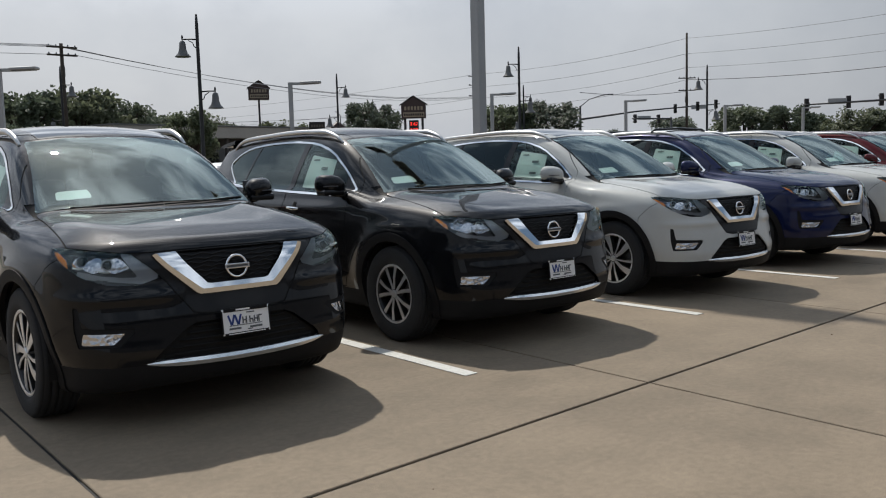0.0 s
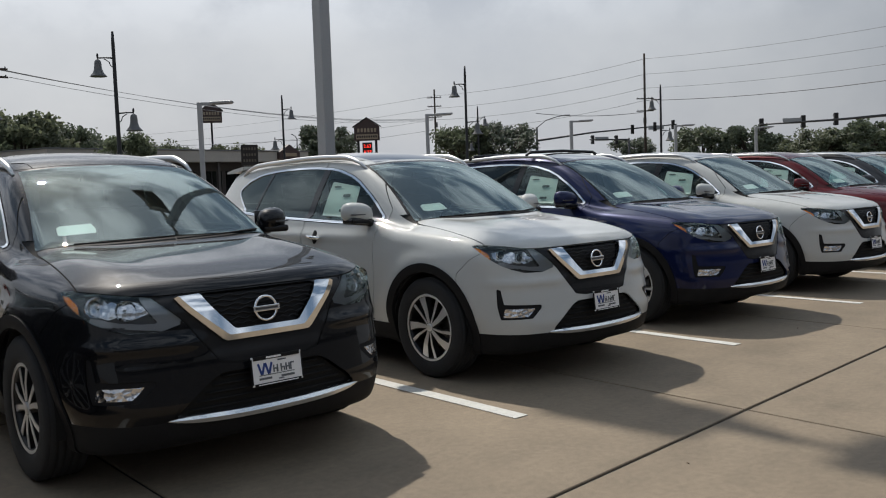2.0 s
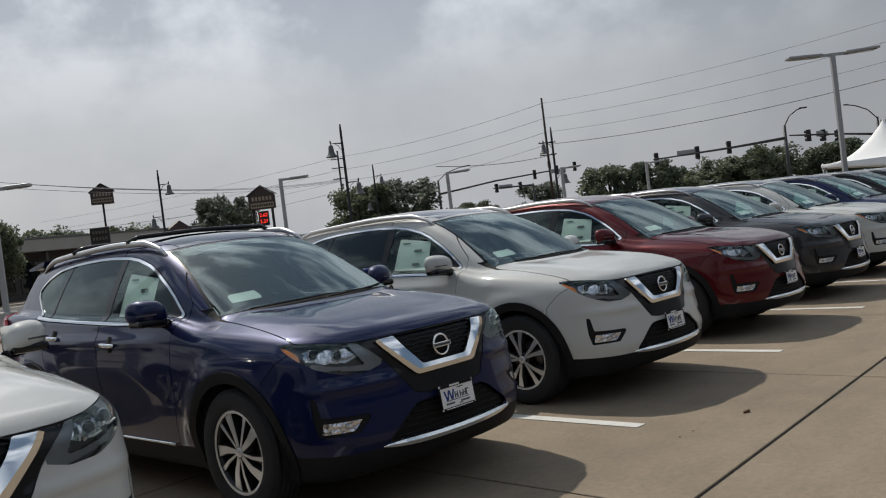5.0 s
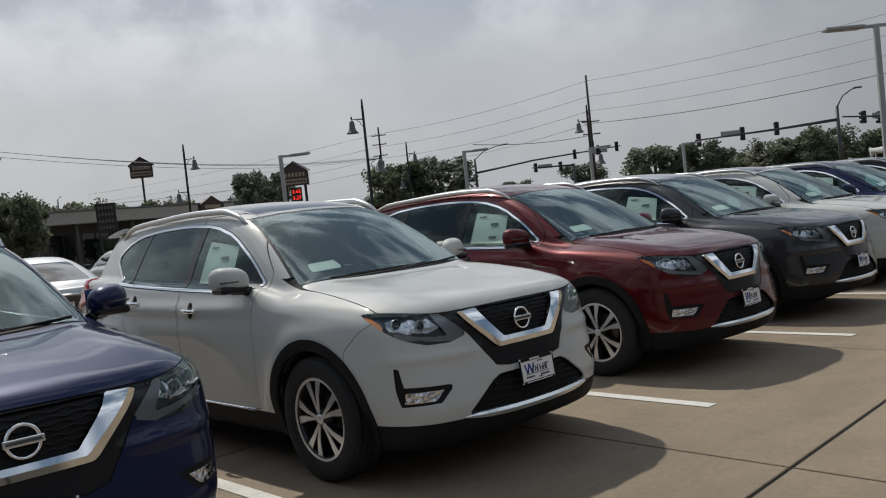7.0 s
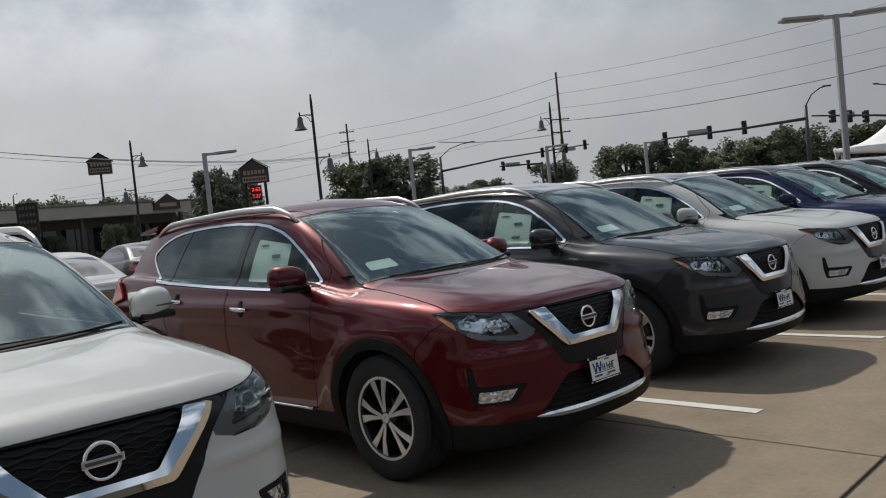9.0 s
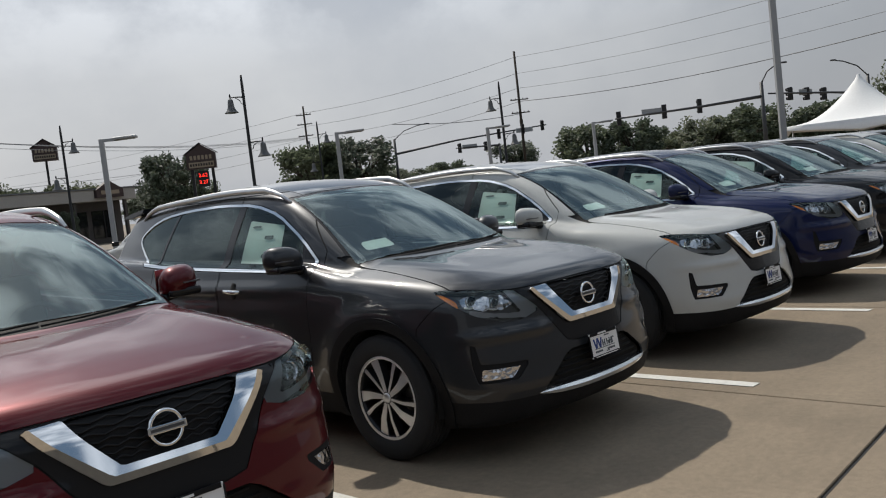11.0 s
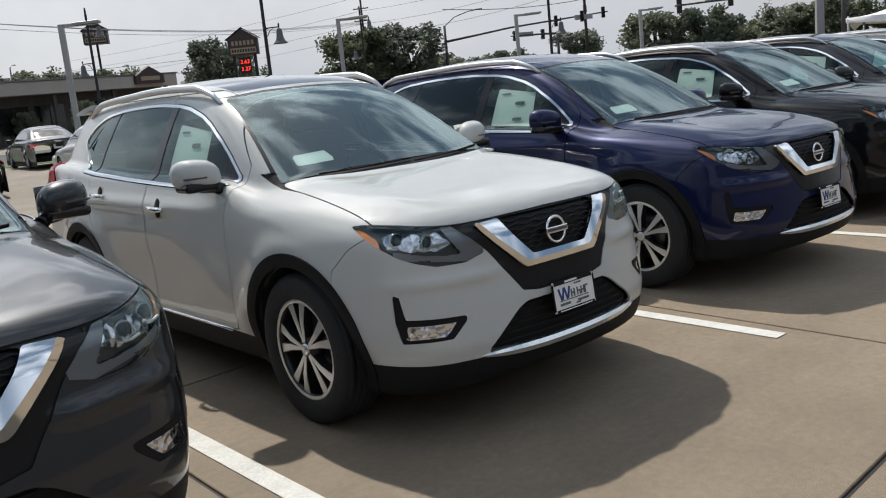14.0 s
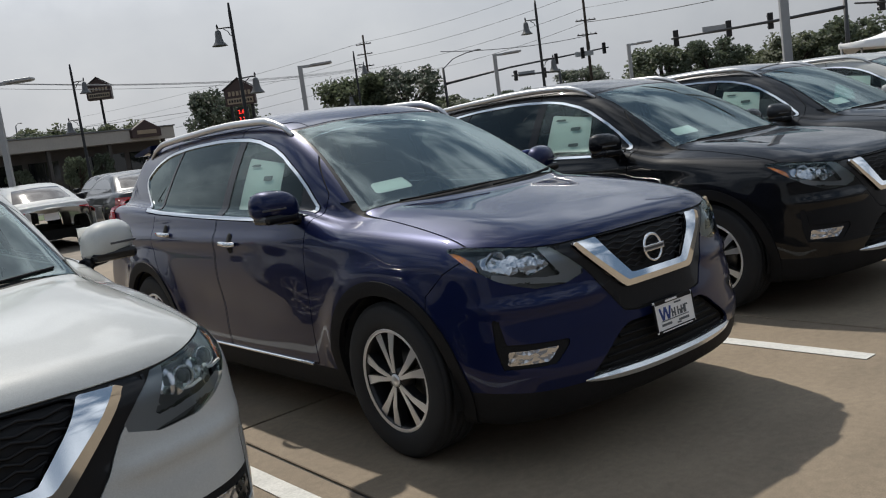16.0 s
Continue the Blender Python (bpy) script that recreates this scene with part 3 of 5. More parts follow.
SIGN_RED = plain("dull_red_sign", (0.050, 0.030, 0.028), 0.6, 0, 0.1, 2)
SIGN_ROOF = plain("dark_shingle", (0.03, 0.026, 0.026), 0.9, 0, 0.2, 6)
SIGN_CREAM = plain("cream_sign_paint", (0.30, 0.24, 0.17), 0.6, 0, 0.1, 2)
SIGN_DIM = plain("faded_lettering", (0.12, 0.10, 0.085), 0.8)
CANVAS = plain("white_canvas", (0.80, 0.80, 0.79), 0.7, 0, 0.05, 1)
LED_RED = glow("red_price_lights", (1.0, 0.03, 0.015), 2.0)
STOP_RED = glow("red_stop_light", (1.0, 0.04, 0.02), 1.2)
LAMP_GLASS = plain("lamp_lens", (0.07, 0.072, 0.075), 0.3)
BARK = plain("bark", (0.06, 0.045, 0.035), 0.95, 0, 0.3, 6, 0.4)

shop = thing("low_building", "long low flat-roofed shop with tan fascia and dark windows", "building")
a, b = Vector((30.0, 71.5)), Vector((59.5, 77.4))
d = (b - a).normalized()
ang = math.degrees(math.atan2(d.y, d.x))
shop.matrix_basis = pose(a.x, a.y, 0, 0, 0, ang)
L = (b - a).length
part("wall", boxed((L / 2, 6.5, 2.0), (L - 1, 11, 4.0)), BRICK_DARK, shop)
part("fascia", boxed((L / 2, 6, 4.35), (L, 13.4, 1.05), None, 0.05), FASCIA, shop)
part("roof", boxed((L / 2, 6, 4.93), (L + 0.2, 13.6, 0.10)), STEEL_GALV, shop)
for k in range(9):
    w = part("window", boxed((2.3 + k * 3.15, 0.97, 1.75), (2.6, 0.08, 2.5)), SHOP_GLASS, shop)
    part("window_frame", boxed((2.3 + k * 3.15, 0.94, 1.75), (0.08, 0.1, 2.5)), STEEL_BLACK, w)
for k in range(6):
    part("canopy_post", boxed((1.0 + k * 5.6, -0.3, 1.95), (0.28, 0.28, 3.9)), BRICK_DARK, shop)
sign = part("gable_sign", prism([(-1.5, 0), (1.5, 0), (1.5, 0.7), (0, 1.5), (-1.5, 0.7)], -0.2, 0.2, pose(L - 3.2, -0.85, 4.1, 90, 0, 0)), SIGN_RED, shop, "small dull red gabled sign on the fascia")
part("sign_lettering", boxed((L - 3.2, -1.07, 4.55), (2.0, 0.04, 0.35)), SIGN_CREAM, sign)
# unseen block, added so that the car fronts mirror something dark
closing = thing("plain_building", "unseen plain grey block added behind the camera to darken reflections", "building", pose(18, -19, 0), kind="structure")
part("wall", boxed((0, -4, 3.4), (90, 8, 6.8)), PALE_WALL, closing)
part("roof", boxed((0, -4, 6.9), (91, 9, 0.25)), STEEL_GALV, closing)


def house_sign(x, y, base, w, h, depth, turn, posts, label):
    """A sign cabinet shaped like a small gabled house."""
    s = thing("house_sign", label, "sign", pose(x, y, 0, 0, 0, turn))
    box = part("cabinet", prism([(-w / 2, 0), (w / 2, 0), (w / 2, h * 0.62), (0, h), (-w / 2, h * 0.62)], -depth / 2, depth / 2, pose(0, 0, base, 90, 0, 0)), SIGN_RED, s)
    for sg in (-1, 1):
        p, q = Vector((sg * (w / 2 + 0.15), 0, base + h * 0.60)), Vector((0, 0, base + h + 0.04))
        mid, run = (p + q) / 2, q - p
        part("sign_roof", boxed(mid + Vector((0, 0, 0.05)), (run.length + 0.06, depth + 0.25, 0.07), run.to_track_quat("X", "Z").to_matrix()), SIGN_ROOF, s)
    face = -depth / 2 - 0.03
    for k in range(6):
        part("letter_bar", boxed((-w * 0.33 + w * 0.132 * k, face, base + h * 0.46), (w * 0.085, 0.04, h * 0.17)), SIGN_CREAM, box)
    part("lower_band", boxed((0, face, base + h * 0.17), (w * 0.86, 0.04, h * 0.22)), SIGN_CREAM, box)
    for k in range(9):
        part("band_bar", boxed((-w * 0.36 + w * 0.09 * k, face - 0.03, base + h * 0.17), (w * 0.055, 0.03, h * 0.10)), SIGN_ROOF, box)
    for px in posts:
        part("post", boxed((px, 0, base / 2), (0.26, 0.26, base)), STEEL_BLACK, s)
    return s


gas = house_sign(64.8, 73.1, 5.9, 2.7, 2.35, 0.8, -42, (-0.95, 0.95), "dull red house-shaped fuel sign with cream lettering panels")
price = part("price_board", boxed((0, 0, 4.95), (1.05, 0.4, 1.5), None, 0.03), STEEL_BLACK, gas)
for k, txt in enumerate(("2.62", "3.27")):
    fc = bpy.data.curves.new("price_digits", "FONT")
    fc.body, fc.size, fc.extrude, fc.align_x = txt, 0.50, 0.01, "CENTER"
    tmp = new("price_digits", fc)
    me = bpy.data.meshes.new_from_object(tmp.evaluated_get(bpy.context.evaluated_depsgraph_get()))
    bpy.data.objects.remove(tmp)
    ob = new("price_digits", me)
    ob.parent, ob.matrix_basis = price, pose(0, -0.22, 5.14 - 0.65 * k, 90, 0, 0)
    me.materials.append(LED_RED)
    ob["label"] = "glowing red price digits"
house_sign(67.0, 108.0, 10.3, 2.8, 2.5, 2.0, -30, (0,), "dark red house-shaped shop sign on one tall post")
board = thing("small_billboard", "small pale billboard beyond the low shop roof", "sign", pose(40, 100, 0, 0, 0, -25))
part("panel", boxed((0, 0, 6.3), (3.6, 0.2, 1.7)), FASCIA, board)
part("frame", boxed((0, 0.06, 6.3), (3.9, 0.16, 2.0)), STEEL_BLACK, board)
for x in (-1.2, 1.2):
    part("post", boxed((x, 0.1, 2.7), (0.2, 0.15, 5.4)), STEEL_BLACK, board)

pylon = thing("pylon_sign", "dark brown pylon sign with small pale letter rows", "sign", pose(28.4, 40.0, 0, 0, 0, -35))
panel = part("panel", boxed((0, 0, 2.9), (0.86, 0.16, 1.35), None, 0.02), SIGN_ROOF, pylon)
for row in range(4):
    for col in range(5):
        part("letter_bar", boxed((-0.28 + 0.14 * col, -0.09, 3.36 - 0.3 * row), (0.085, 0.02, 0.13)), SIGN_DIM, panel)
for x in (-0.35, 0.35):
    part("post", boxed((x, 0, 1.1), (0.10, 0.10, 2.2)), STEEL_BLACK, pylon)


def bell_lamp(x, y, top, turn):
    s = thing("bell_street_lamp", "black street lamp with two bell-shaped shades on scroll arms", "street lamp", pose(x, y, 0, 0, 0, turn), "bell street lamps")
    part("pole", tube([(0, 0, 0), (0, 0, 0.9), (0, 0, 1.0), (0, 0, top - 0.5), (0, 0, top)], [0.16, 0.14, 0.10, 0.075, 0.05], 10), STEEL_BLACK, s)
    for sg, z in ((-1, top - 1.15), (1, top - 3.55)):
        arm = part("arm", tube([(0, 0, z), (sg * 0.35, 0, z + 0.03), (sg * 0.72, 0, z + 0.02)], [0.04, 0.035, 0.03], 6), STEEL_BLACK, s)
        part("scroll", tube([(0, 0, z - 0.42), (sg * 0.16, 0, z - 0.32), (sg * 0.22, 0, z - 0.15), (sg * 0.42, 0, z - 0.02)], 0.022, 6), STEEL_BLACK, arm)
        part("finial", lathe([(0.001, 0.22), (0.03, 0.18), (0.05, 0.1), (0.035, 0.02), (0.03, -0.04)], 10, Matrix.Translation((sg * 0.70, 0, z + 0.02))), STEEL_BLACK, arm)
        part("bell", lathe([(0.06, 0), (0.13, -0.06), (0.15, -0.16), (0.17, -0.40), (0.22, -0.56), (0.34, -0.70), (0.37, -0.74), (0.30, -0.72), (0.20, -0.6), (0.001, -0.5)], 16, Matrix.Translation((sg * 0.70, 0, z - 0.04))), BELL_METAL, arm)
    return s


for x, y, top in ((20.51, 38.13, 8.35), (44.22, 39.33, 8.58), (63.7, 36.9, 8.2)):
    bell_lamp(x, y, top, -42)
for x, y, top in ((44.45, 59.59, 8.61), (67.64, 59.61, 8.53), (23.0, 62.0, 8.2)):
    bell_lamp(x, y, top, 138)


def lot_lamp(x, y, top, arms, length, wide, turn, label, group, deep=0.34):
    s = thing("lot_lamp", label, "lot lamp", pose(x, y, 0, 0, 0, turn), group)
    w = wide
    part("base", lathe([(0.30, 0), (0.30, 0.62), (0.26, 0.68), (0.0005, 0.68)], 20), FASCIA, s)
    part("pole", boxed((0, 0, top / 2 + 0.3), (w, w, top - 0.6), None, 0.012), STEEL_WHITE, s)
    for sg in arms:
        arm = part("arm", boxed((sg * 0.22, 0, top - 0.05), (0.45, 0.07, 0.09)), STEEL_WHITE, s)
        head = part("lamp_head", boxed((sg * (0.35 + length / 2), 0, top - 0.02), (length, deep, 0.085), Matrix.Rotation(sg * -0.03, 3, "Y"), 0.03), STEEL_WHITE, arm)
        part("lens", boxed((sg * (0.35 + length / 2), 0, top - 0.068), (length * 0.8, deep * 0.78, 0.02), Matrix.Rotation(sg * -0.03, 3, "Y")), LAMP_GLASS, head)
    return s


for x, y, top in ((8.3, 27.0, 4.25), (18.04, 26.95, 4.24), (29.45, 27.86, 4.26), (39.32, 27.52, 4.19), (48.63, 26.99, 4.12), (56.7, 25.95, 4.1)):
    lot_lamp(x, y, top, (1,), 0.75, 0.15, -40, "pale square-poled lot lamp with one flat head", "single-headed lot lamps")
near = lot_lamp(9.18, 8.93, 8.3, (-1, 1), 1.0, 0.15, -88, "tall pale lot lamp with two heads behind the cars", "double-headed lot lamps", 0.66)
arm = part("floodlight", boxed((0.05, 0.26, 3.76), (0.13, 0.24, 0.10), Matrix.Rotation(-0.5, 3, "X"), 0.02), STEEL_GALV, near, "small grey floodlight clamped to the pole")
part("bracket", tube([(0, 0.05, 3.86), (0.02, 0.16, 3.88), (0.03, 0.2, 3.81)], 0.02, 6), STEEL_GALV, arm)
lot_lamp(36.05, 8.95, 5.45, (-1, 1), 1.05, 0.14, -52, "pale lot lamp with two flat heads near the tent", "double-headed lot lamps", 0.45)


def street_arm(x, y, top, reach, turn, label):
    s = thing("street_light", label, "street light", pose(x, y, 0, 0, 0, turn), "cobra street lights")
    part("pole", tube([(0, 0, 0), (0, 0, top - 1.2), (0.15, 0, top - 0.5), (reach * 0.5, 0, top - 0.1), (reach, 0, top)], [0.13, 0.09, 0.07, 0.05, 0.045], 8), STEEL_GALV, s)
    part("lamp_head", boxed((reach + 0.25, 0, top), (0.6, 0.24, 0.13), None, 0.05), STEEL_GALV, s)


def signal_head(parent, p, turn, lit):
    m = Matrix.Translation(p) @ pose(0, 0, 0, 0, 0, turn)
    h = part("signal_head", boxed(m.translation, (0.32, 0.28, 1.0), m.to_3x3(), 0.03), STEEL_BLACK, parent)
    for k in range(3):
        q = m @ Vector((0, -0.17, 0.34 - 0.34 * k))
        part("visor", lathe([(0.13, 0.0), (0.14, 0.16)], 10, Matrix.Translation(q) @ m.to_3x3().to_4x4() @ pose(0, 0, 0, 90, 0, 0)), STEEL_BLACK, h)
        if k == 0 and lit:
            part("red_light", lathe([(0.12, 0.01), (0.0005, 0.03)], 12, Matrix.Translation(q) @ m.to_3x3().to_4x4() @ pose(0, 0, 0, 90, 0, 0)), STOP_RED, h)


def signal_mast(x, y, top, turn, length, rise, heads, lit, light, label):
    s = thing("traffic_signal", label, "traffic signal", pose(x, y, 0, 0, 0, turn), "traffic signals")
    part("pole", tube([(0, 0, 0), (0, 0, top)], [0.17, 0.12], 10), SIGNAL_STEEL, s)
    part("mast_arm", tube([(0, 0, 5.4), (length * 0.4, 0, 5.4 + rise * 0.55), (length, 0, 5.4 + rise)], [0.12, 0.09, 0.06], 8), SIGNAL_STEEL, s)
    if light:
        part("light_arm", tube([(0, 0, top - 0.1), (light * 0.3, 0, top + 0.7), (light * 0.7, 0, top + 1.1), (light, 0, top + 1.2)], 0.05, 6), SIGNAL_STEEL, s)
        part("lamp_head", boxed((light, 0, top + 1.2), (0.6, 0.22, 0.12), None, 0.04), SIGNAL_STEEL, s)
    for f in heads:
        signal_head(s, Vector((length * f, -0.2, 5.4 + rise * f)), 0, lit)
    part("street_sign", boxed((length * (heads[0] + heads[-1]) / 2 + 0.4, -0.12, 5.5 + rise * 0.7), (1.7, 0.05, 0.45)), STEEL_WHITE, s)


signal_mast(80.07, 62.15, 6.9, -45, 15.5, 1.3, (0.68, 0.84, 0.97), False, 3.4, "grey traffic signal mast with a curved street light arm")
signal_mast(78.2, 24.56, 6.4, 128, 10.5, -0.4, (0.42, 0.66, 0.97), True, -1.6, "traffic signal mast showing red beside the tent")
signal_mast(96.0, 22.0, 7.0, 165, 14.0, 0.4, (0.45, 0.62, 0.78), False, 5.0, "dark traffic signal mast across the junction")
signal_mast(92.0, 58.0, 5.6, 150, 5.0, 0.1, (0.3, 0.9), False, 0, "lower traffic signal mast on the far corner")
street_arm(60.0, 118.0, 9.2, 3.0, 60, "tall grey cobra-head street light far off")
street_arm(84.0, 112.0, 9.0, -3.0, 40, "grey street light beyond the trees")
street_arm(38.0, 108.0, 9.5, -2.0, 0, "slim street light behind the trees")
street_arm(33.0, 112.0, 10.0, -2.0, -20, "slim street light above the tree line")


def utility_pole(x, y, top, arms, turn, label):
    s = thing("utility_pole", label, "utility pole", pose(x, y, 0, 0, 0, turn), "utility poles")
    part("pole", tube([(0, 0, 0), (0, 0, top)], [0.19, 0.13], 10), POLE_WOOD, s)
    for z in arms:
        arm = part("crossarm", boxed((0, -0.16, z), (2.3, 0.11, 0.13)), POLE_WOOD, s)
        for x0 in (-1.0, -0.45, 0.45, 1.0):
            part("insulator", lathe([(0.05, 0), (0.06, 0.06), (0.03, 0.14), (0.0005, 0.15)], 8, Matrix.Translation((x0, -0.16, z + 0.06))), STEEL_GALV, arm)
    part("transformer", lathe([(0.2, 0), (0.22, 0.05), (0.22, 0.75), (0.18, 0.82), (0.0005, 0.83)], 12, Matrix.Translation((0.1, 0.36, arms[-1] - 1.6))), STEEL_GALV, s)


utility_pole(105.3, 64.0, 17.1, (11.2, 9.6), -40, "tall dark wooden utility pole with two crossarms")
utility_pole(103.6, 101.5, 15.9, (14.6, 13.2, 11.5), -60, "wooden utility pole with stacked crossarms")
utility_pole(26.25, 70.2, 11.0, (10.7, 10.1), 0, "old wooden utility pole with double crossarms")
utility_pole(100.0, 18.0, 17.1, (11.2,), -80, "tall wooden utility pole beyond the tent")
utility_pole(90.0, 112.0, 9.0, (8.7,), -60, "short wooden pole behind the fuel sign")


def wire(p, q, sag, r, label="thin dark overhead wire between poles"):
    p, q = Vector(p), Vector(q)
    pts = [p.lerp(q, k / 14) - Vector((0, 0, sag * 4 * (k / 14) * (1 - k / 14))) for k in range(15)]
    tagged(part("overhead_wire", tube(pts, r, 5), WIRE, None), label, "wire", "overhead wires")


for z, sag, r in ((16.4, 0.7, 0.022), (14.4, 0.7, 0.022), (12.6, 0.8, 0.022), (11.0, 0.9, 0.045)):
    wire((105.3, 64, z), (100, 18, z), sag, r)
    wire((100, 18, z), (95, -60, z), sag, r)
    wire((105.3, 64, z), (103.6, 101.5, z - 1.5), sag, 0.025)
    wire((103.6, 101.5, z - 1.5), (98, 190, z - 2.5), sag, 0.025)
for k, z in enumerate((10.85, 10.8, 10.75, 10.2)):
    wire((26.25 - 0.9 + 0.6 * k, 70.2, z), (103.6, 101.5, 11.4 - 0.1 * k), 1.6, 0.022)
    wire((26.25 - 0.9 + 0.6 * k, 70.2, z), (-60, 66, z), 0.9, 0.022)
wire((80, 62.1, 8.4), (105.3, 64, 9.5), 0.4, 0.04, "thick service cable to the tall pole")
wire((-20, 90, 6.2), (90, 112, 8.6), 1.2, 0.03)

# ---- tent ----
tent = thing("canopy_tent", "white peaked canvas event canopy on slim posts", "tent", pose(53.8, 11.8, 0, 0, 0, 15))
bm, N = bmesh.new(), 20
rows = []
for k in range(N + 1):
    s = k / N
    r = 2.9 * s
    z = 2.35 + 1.85 * (1 - s) ** 2.1
    ring = []
    for j in range(40):
        q = 2 * math.pi * j / 40
        sq = 1 / max(abs(math.cos(q)), abs(math.sin(q)))
        f = 1 + (sq - 1) * s
        ring.append(bm.verts.new((max(r, 0.05) * f * math.cos(q), max(r, 0.05) * f * math.sin(q), z)))
    rows.append(ring)
val = [bm.verts.new((v.co.x, v.co.y, 1.93 + 0.26 * (1 - abs(((j % 10) - 5) / 5)))) for j, v in enumerate(rows[-1])]
for r0, r1 in zip(rows, rows[1:] + [val]):
    for j in range(40):
        bm.faces.new((r0[j], r1[j], r1[(j + 1) % 40], r0[(j + 1) % 40])).smooth = True
part("canvas", bm, CANVAS, tent)
for sx in (-1, 1):
    for sy in (-1, 1):
        part("post", tube([(sx * 2.82, sy * 2.82, 0), (sx * 2.82, sy * 2.82, 2.4)], 0.04, 8), STEEL_WHITE, tent)

# ---- trees ----
# leaf greens paled and greyed: the distant haze is put into their colour
HAZED_LEAF = [leaves("hazed_leaf_green", (0.118, 0.140, 0.086)), leaves("hazed_leaf_dark", (0.098, 0.120, 0.078)), leaves("hazed_leaf_olive", (0.130, 0.146, 0.088))]


def tree_template(seed, clumps, leaf_count, mat):
    rnd = random.Random(seed)
    t = thing("tree", "broad leafy green tree with an uneven crown", "tree", group="roadside trees")
    trunk = tube([(0, 0, 0), (0.02, 0, 0.12), (0.03, 0.02, 0.35), (0.0, 0.03, 0.6)], [0.05, 0.035, 0.03, 0.015], 8)
    centres = []
    for k in range(clumps):
        q, h = rnd.uniform(0, 2 * math.pi), rnd.uniform(0.30, 0.90)
        span = 0.42 * math.sin(math.pi * min(1, (h - 0.12) / 0.95)) ** 0.7
        r = span * math.sqrt(rnd.uniform(0.1, 1))
        centres.append((Vector((r * math.cos(q), r * math.sin(q), h)), rnd.uniform(0.06, 0.15)))
        if k % 3 == 0:
            c = centres[-1][0]
            add_tube(trunk, [(0, 0.02, 0.25 + 0.2 * rnd.random()), c * 0.5 + Vector((0, 0, 0.2)), c], [0.018, 0.011, 0.004], 5)
    part("trunk", trunk, BARK, t)
    v, f = [], []
    for c, rad in centres:
        for _ in range(leaf_count):
            p = Vector((rnd.gauss(0, 1), rnd.gauss(0, 1), rnd.gauss(0, 0.8)))
            p = c + p.normalized() * rad * rnd.uniform(0.35, 1.12)
            s = rnd.uniform(0.016, 0.034)
            a = Vector((rnd.uniform(-1, 1), rnd.uniform(-1, 1), rnd.uniform(-1, 1))).normalized()
            b = a.orthogonal().normalized()
            k = len(v)
            v += [tuple(p - a * s), tuple(p + b * s * 0.6), tuple(p + a * s), tuple(p - b * s * 0.6)]
            f.append((k, k + 1, k + 2, k + 3))
    me = bpy.data.meshes.new("crown")
    me.from_pydata(v, [], f)
    me.materials.append(mat)
    crown = new("crown", me)
    crown.parent = t
    return t


KINDS = [tree_template(k, 52, 140, HAZED_LEAF[k % 3]) for k in range(5)]
WEST_TREES = ((22, 90, 8.2, 9), (30, 92, 9.2, 10), (37, 95, 9.8, 10), (43, 97, 8.6, 8), (15, 86, 8, 9), (49, 101, 7.6, 8), (54, 104, 7.2, 8), (60, 112, 7.8, 9), (26, 84, 5.4, 7), (34, 86, 5.2, 7), (40, 88, 4.6, 6), (72.5, 90, 9.0, 8.5), (66, 104, 7.0, 8), (61, 108, 6.6, 7))
SIGN_TREES = ((76, 97, 6.5, 6), (72, 66, 7.2, 8), (77, 64, 7.6, 8), (80, 72, 6.4, 7), (82, 98, 6.0, 5), (110, 69, 6.4, 8), (115, 61, 7.6, 9), (117, 55, 7.4, 9), (121, 47, 6.6, 8), (122, 41, 7.2, 9), (124, 34, 6.6, 9), (124, 27, 6.2, 8), (126, 21, 6.8, 9), (98, 19, 7.8, 6))
JUNCTION_TREES = ((104, 12, 8.2, 8), (97, 8, 7.6, 7), (106, 4, 8.6, 9), (130, 15, 7, 9), (134, 60, 6, 9), (135, 50, 6, 9), (136, 38, 6, 9), (112, 96, 6, 8), (120, 88, 5.5, 8), (104, 84, 4.8, 6), (100, 76, 4.4, 5), (8, 95, 7, 9), (-2, 92, 7, 9), (20, 105, 8, 11))
FAR_TREES = ((33, 108, 8, 11), (46, 116, 8.5, 10), (70, 124, 8.0, 10), (57, 99, 6.4, 7), (40, 104, 7.4, 8), (64, 94, 6.2, 6), (88, 122, 6, 9), (36, 76, 3.0, 2.4), (45, 74.5, 2.6, 2.2), (52, 75, 3.2, 2.0), (33, 68, 3.4, 2.4), (34.5, 65.5, 5.8, 5), (47.5, 69, 3.0, 2.2))
rnd = random.Random(5)
for k, (x, y, h, w) in enumerate((*WEST_TREES, *SIGN_TREES, *JUNCTION_TREES, *FAR_TREES)):
    src = KINDS[k % 5]
    m = pose(x, y, 0, 0, 0, rnd.uniform(0, 360)) @ Matrix.Diagonal((w * 1.05, w * 1.05, h * 1.02, 1))
    if k < 5:
        src.matrix_basis = m
        made = src
    else:
        made = copy_thing(src, Matrix())
        made.matrix_basis = m
    if h < 4:
        tagged(made, "small leafy shrub tree beside the low shop")


# ---- the crossover cars of the row ----
AXLES, WHEEL_Z, TYRE_R = (0.875, 3.60), 0.362, 0.362
FIELD = crossover_field()


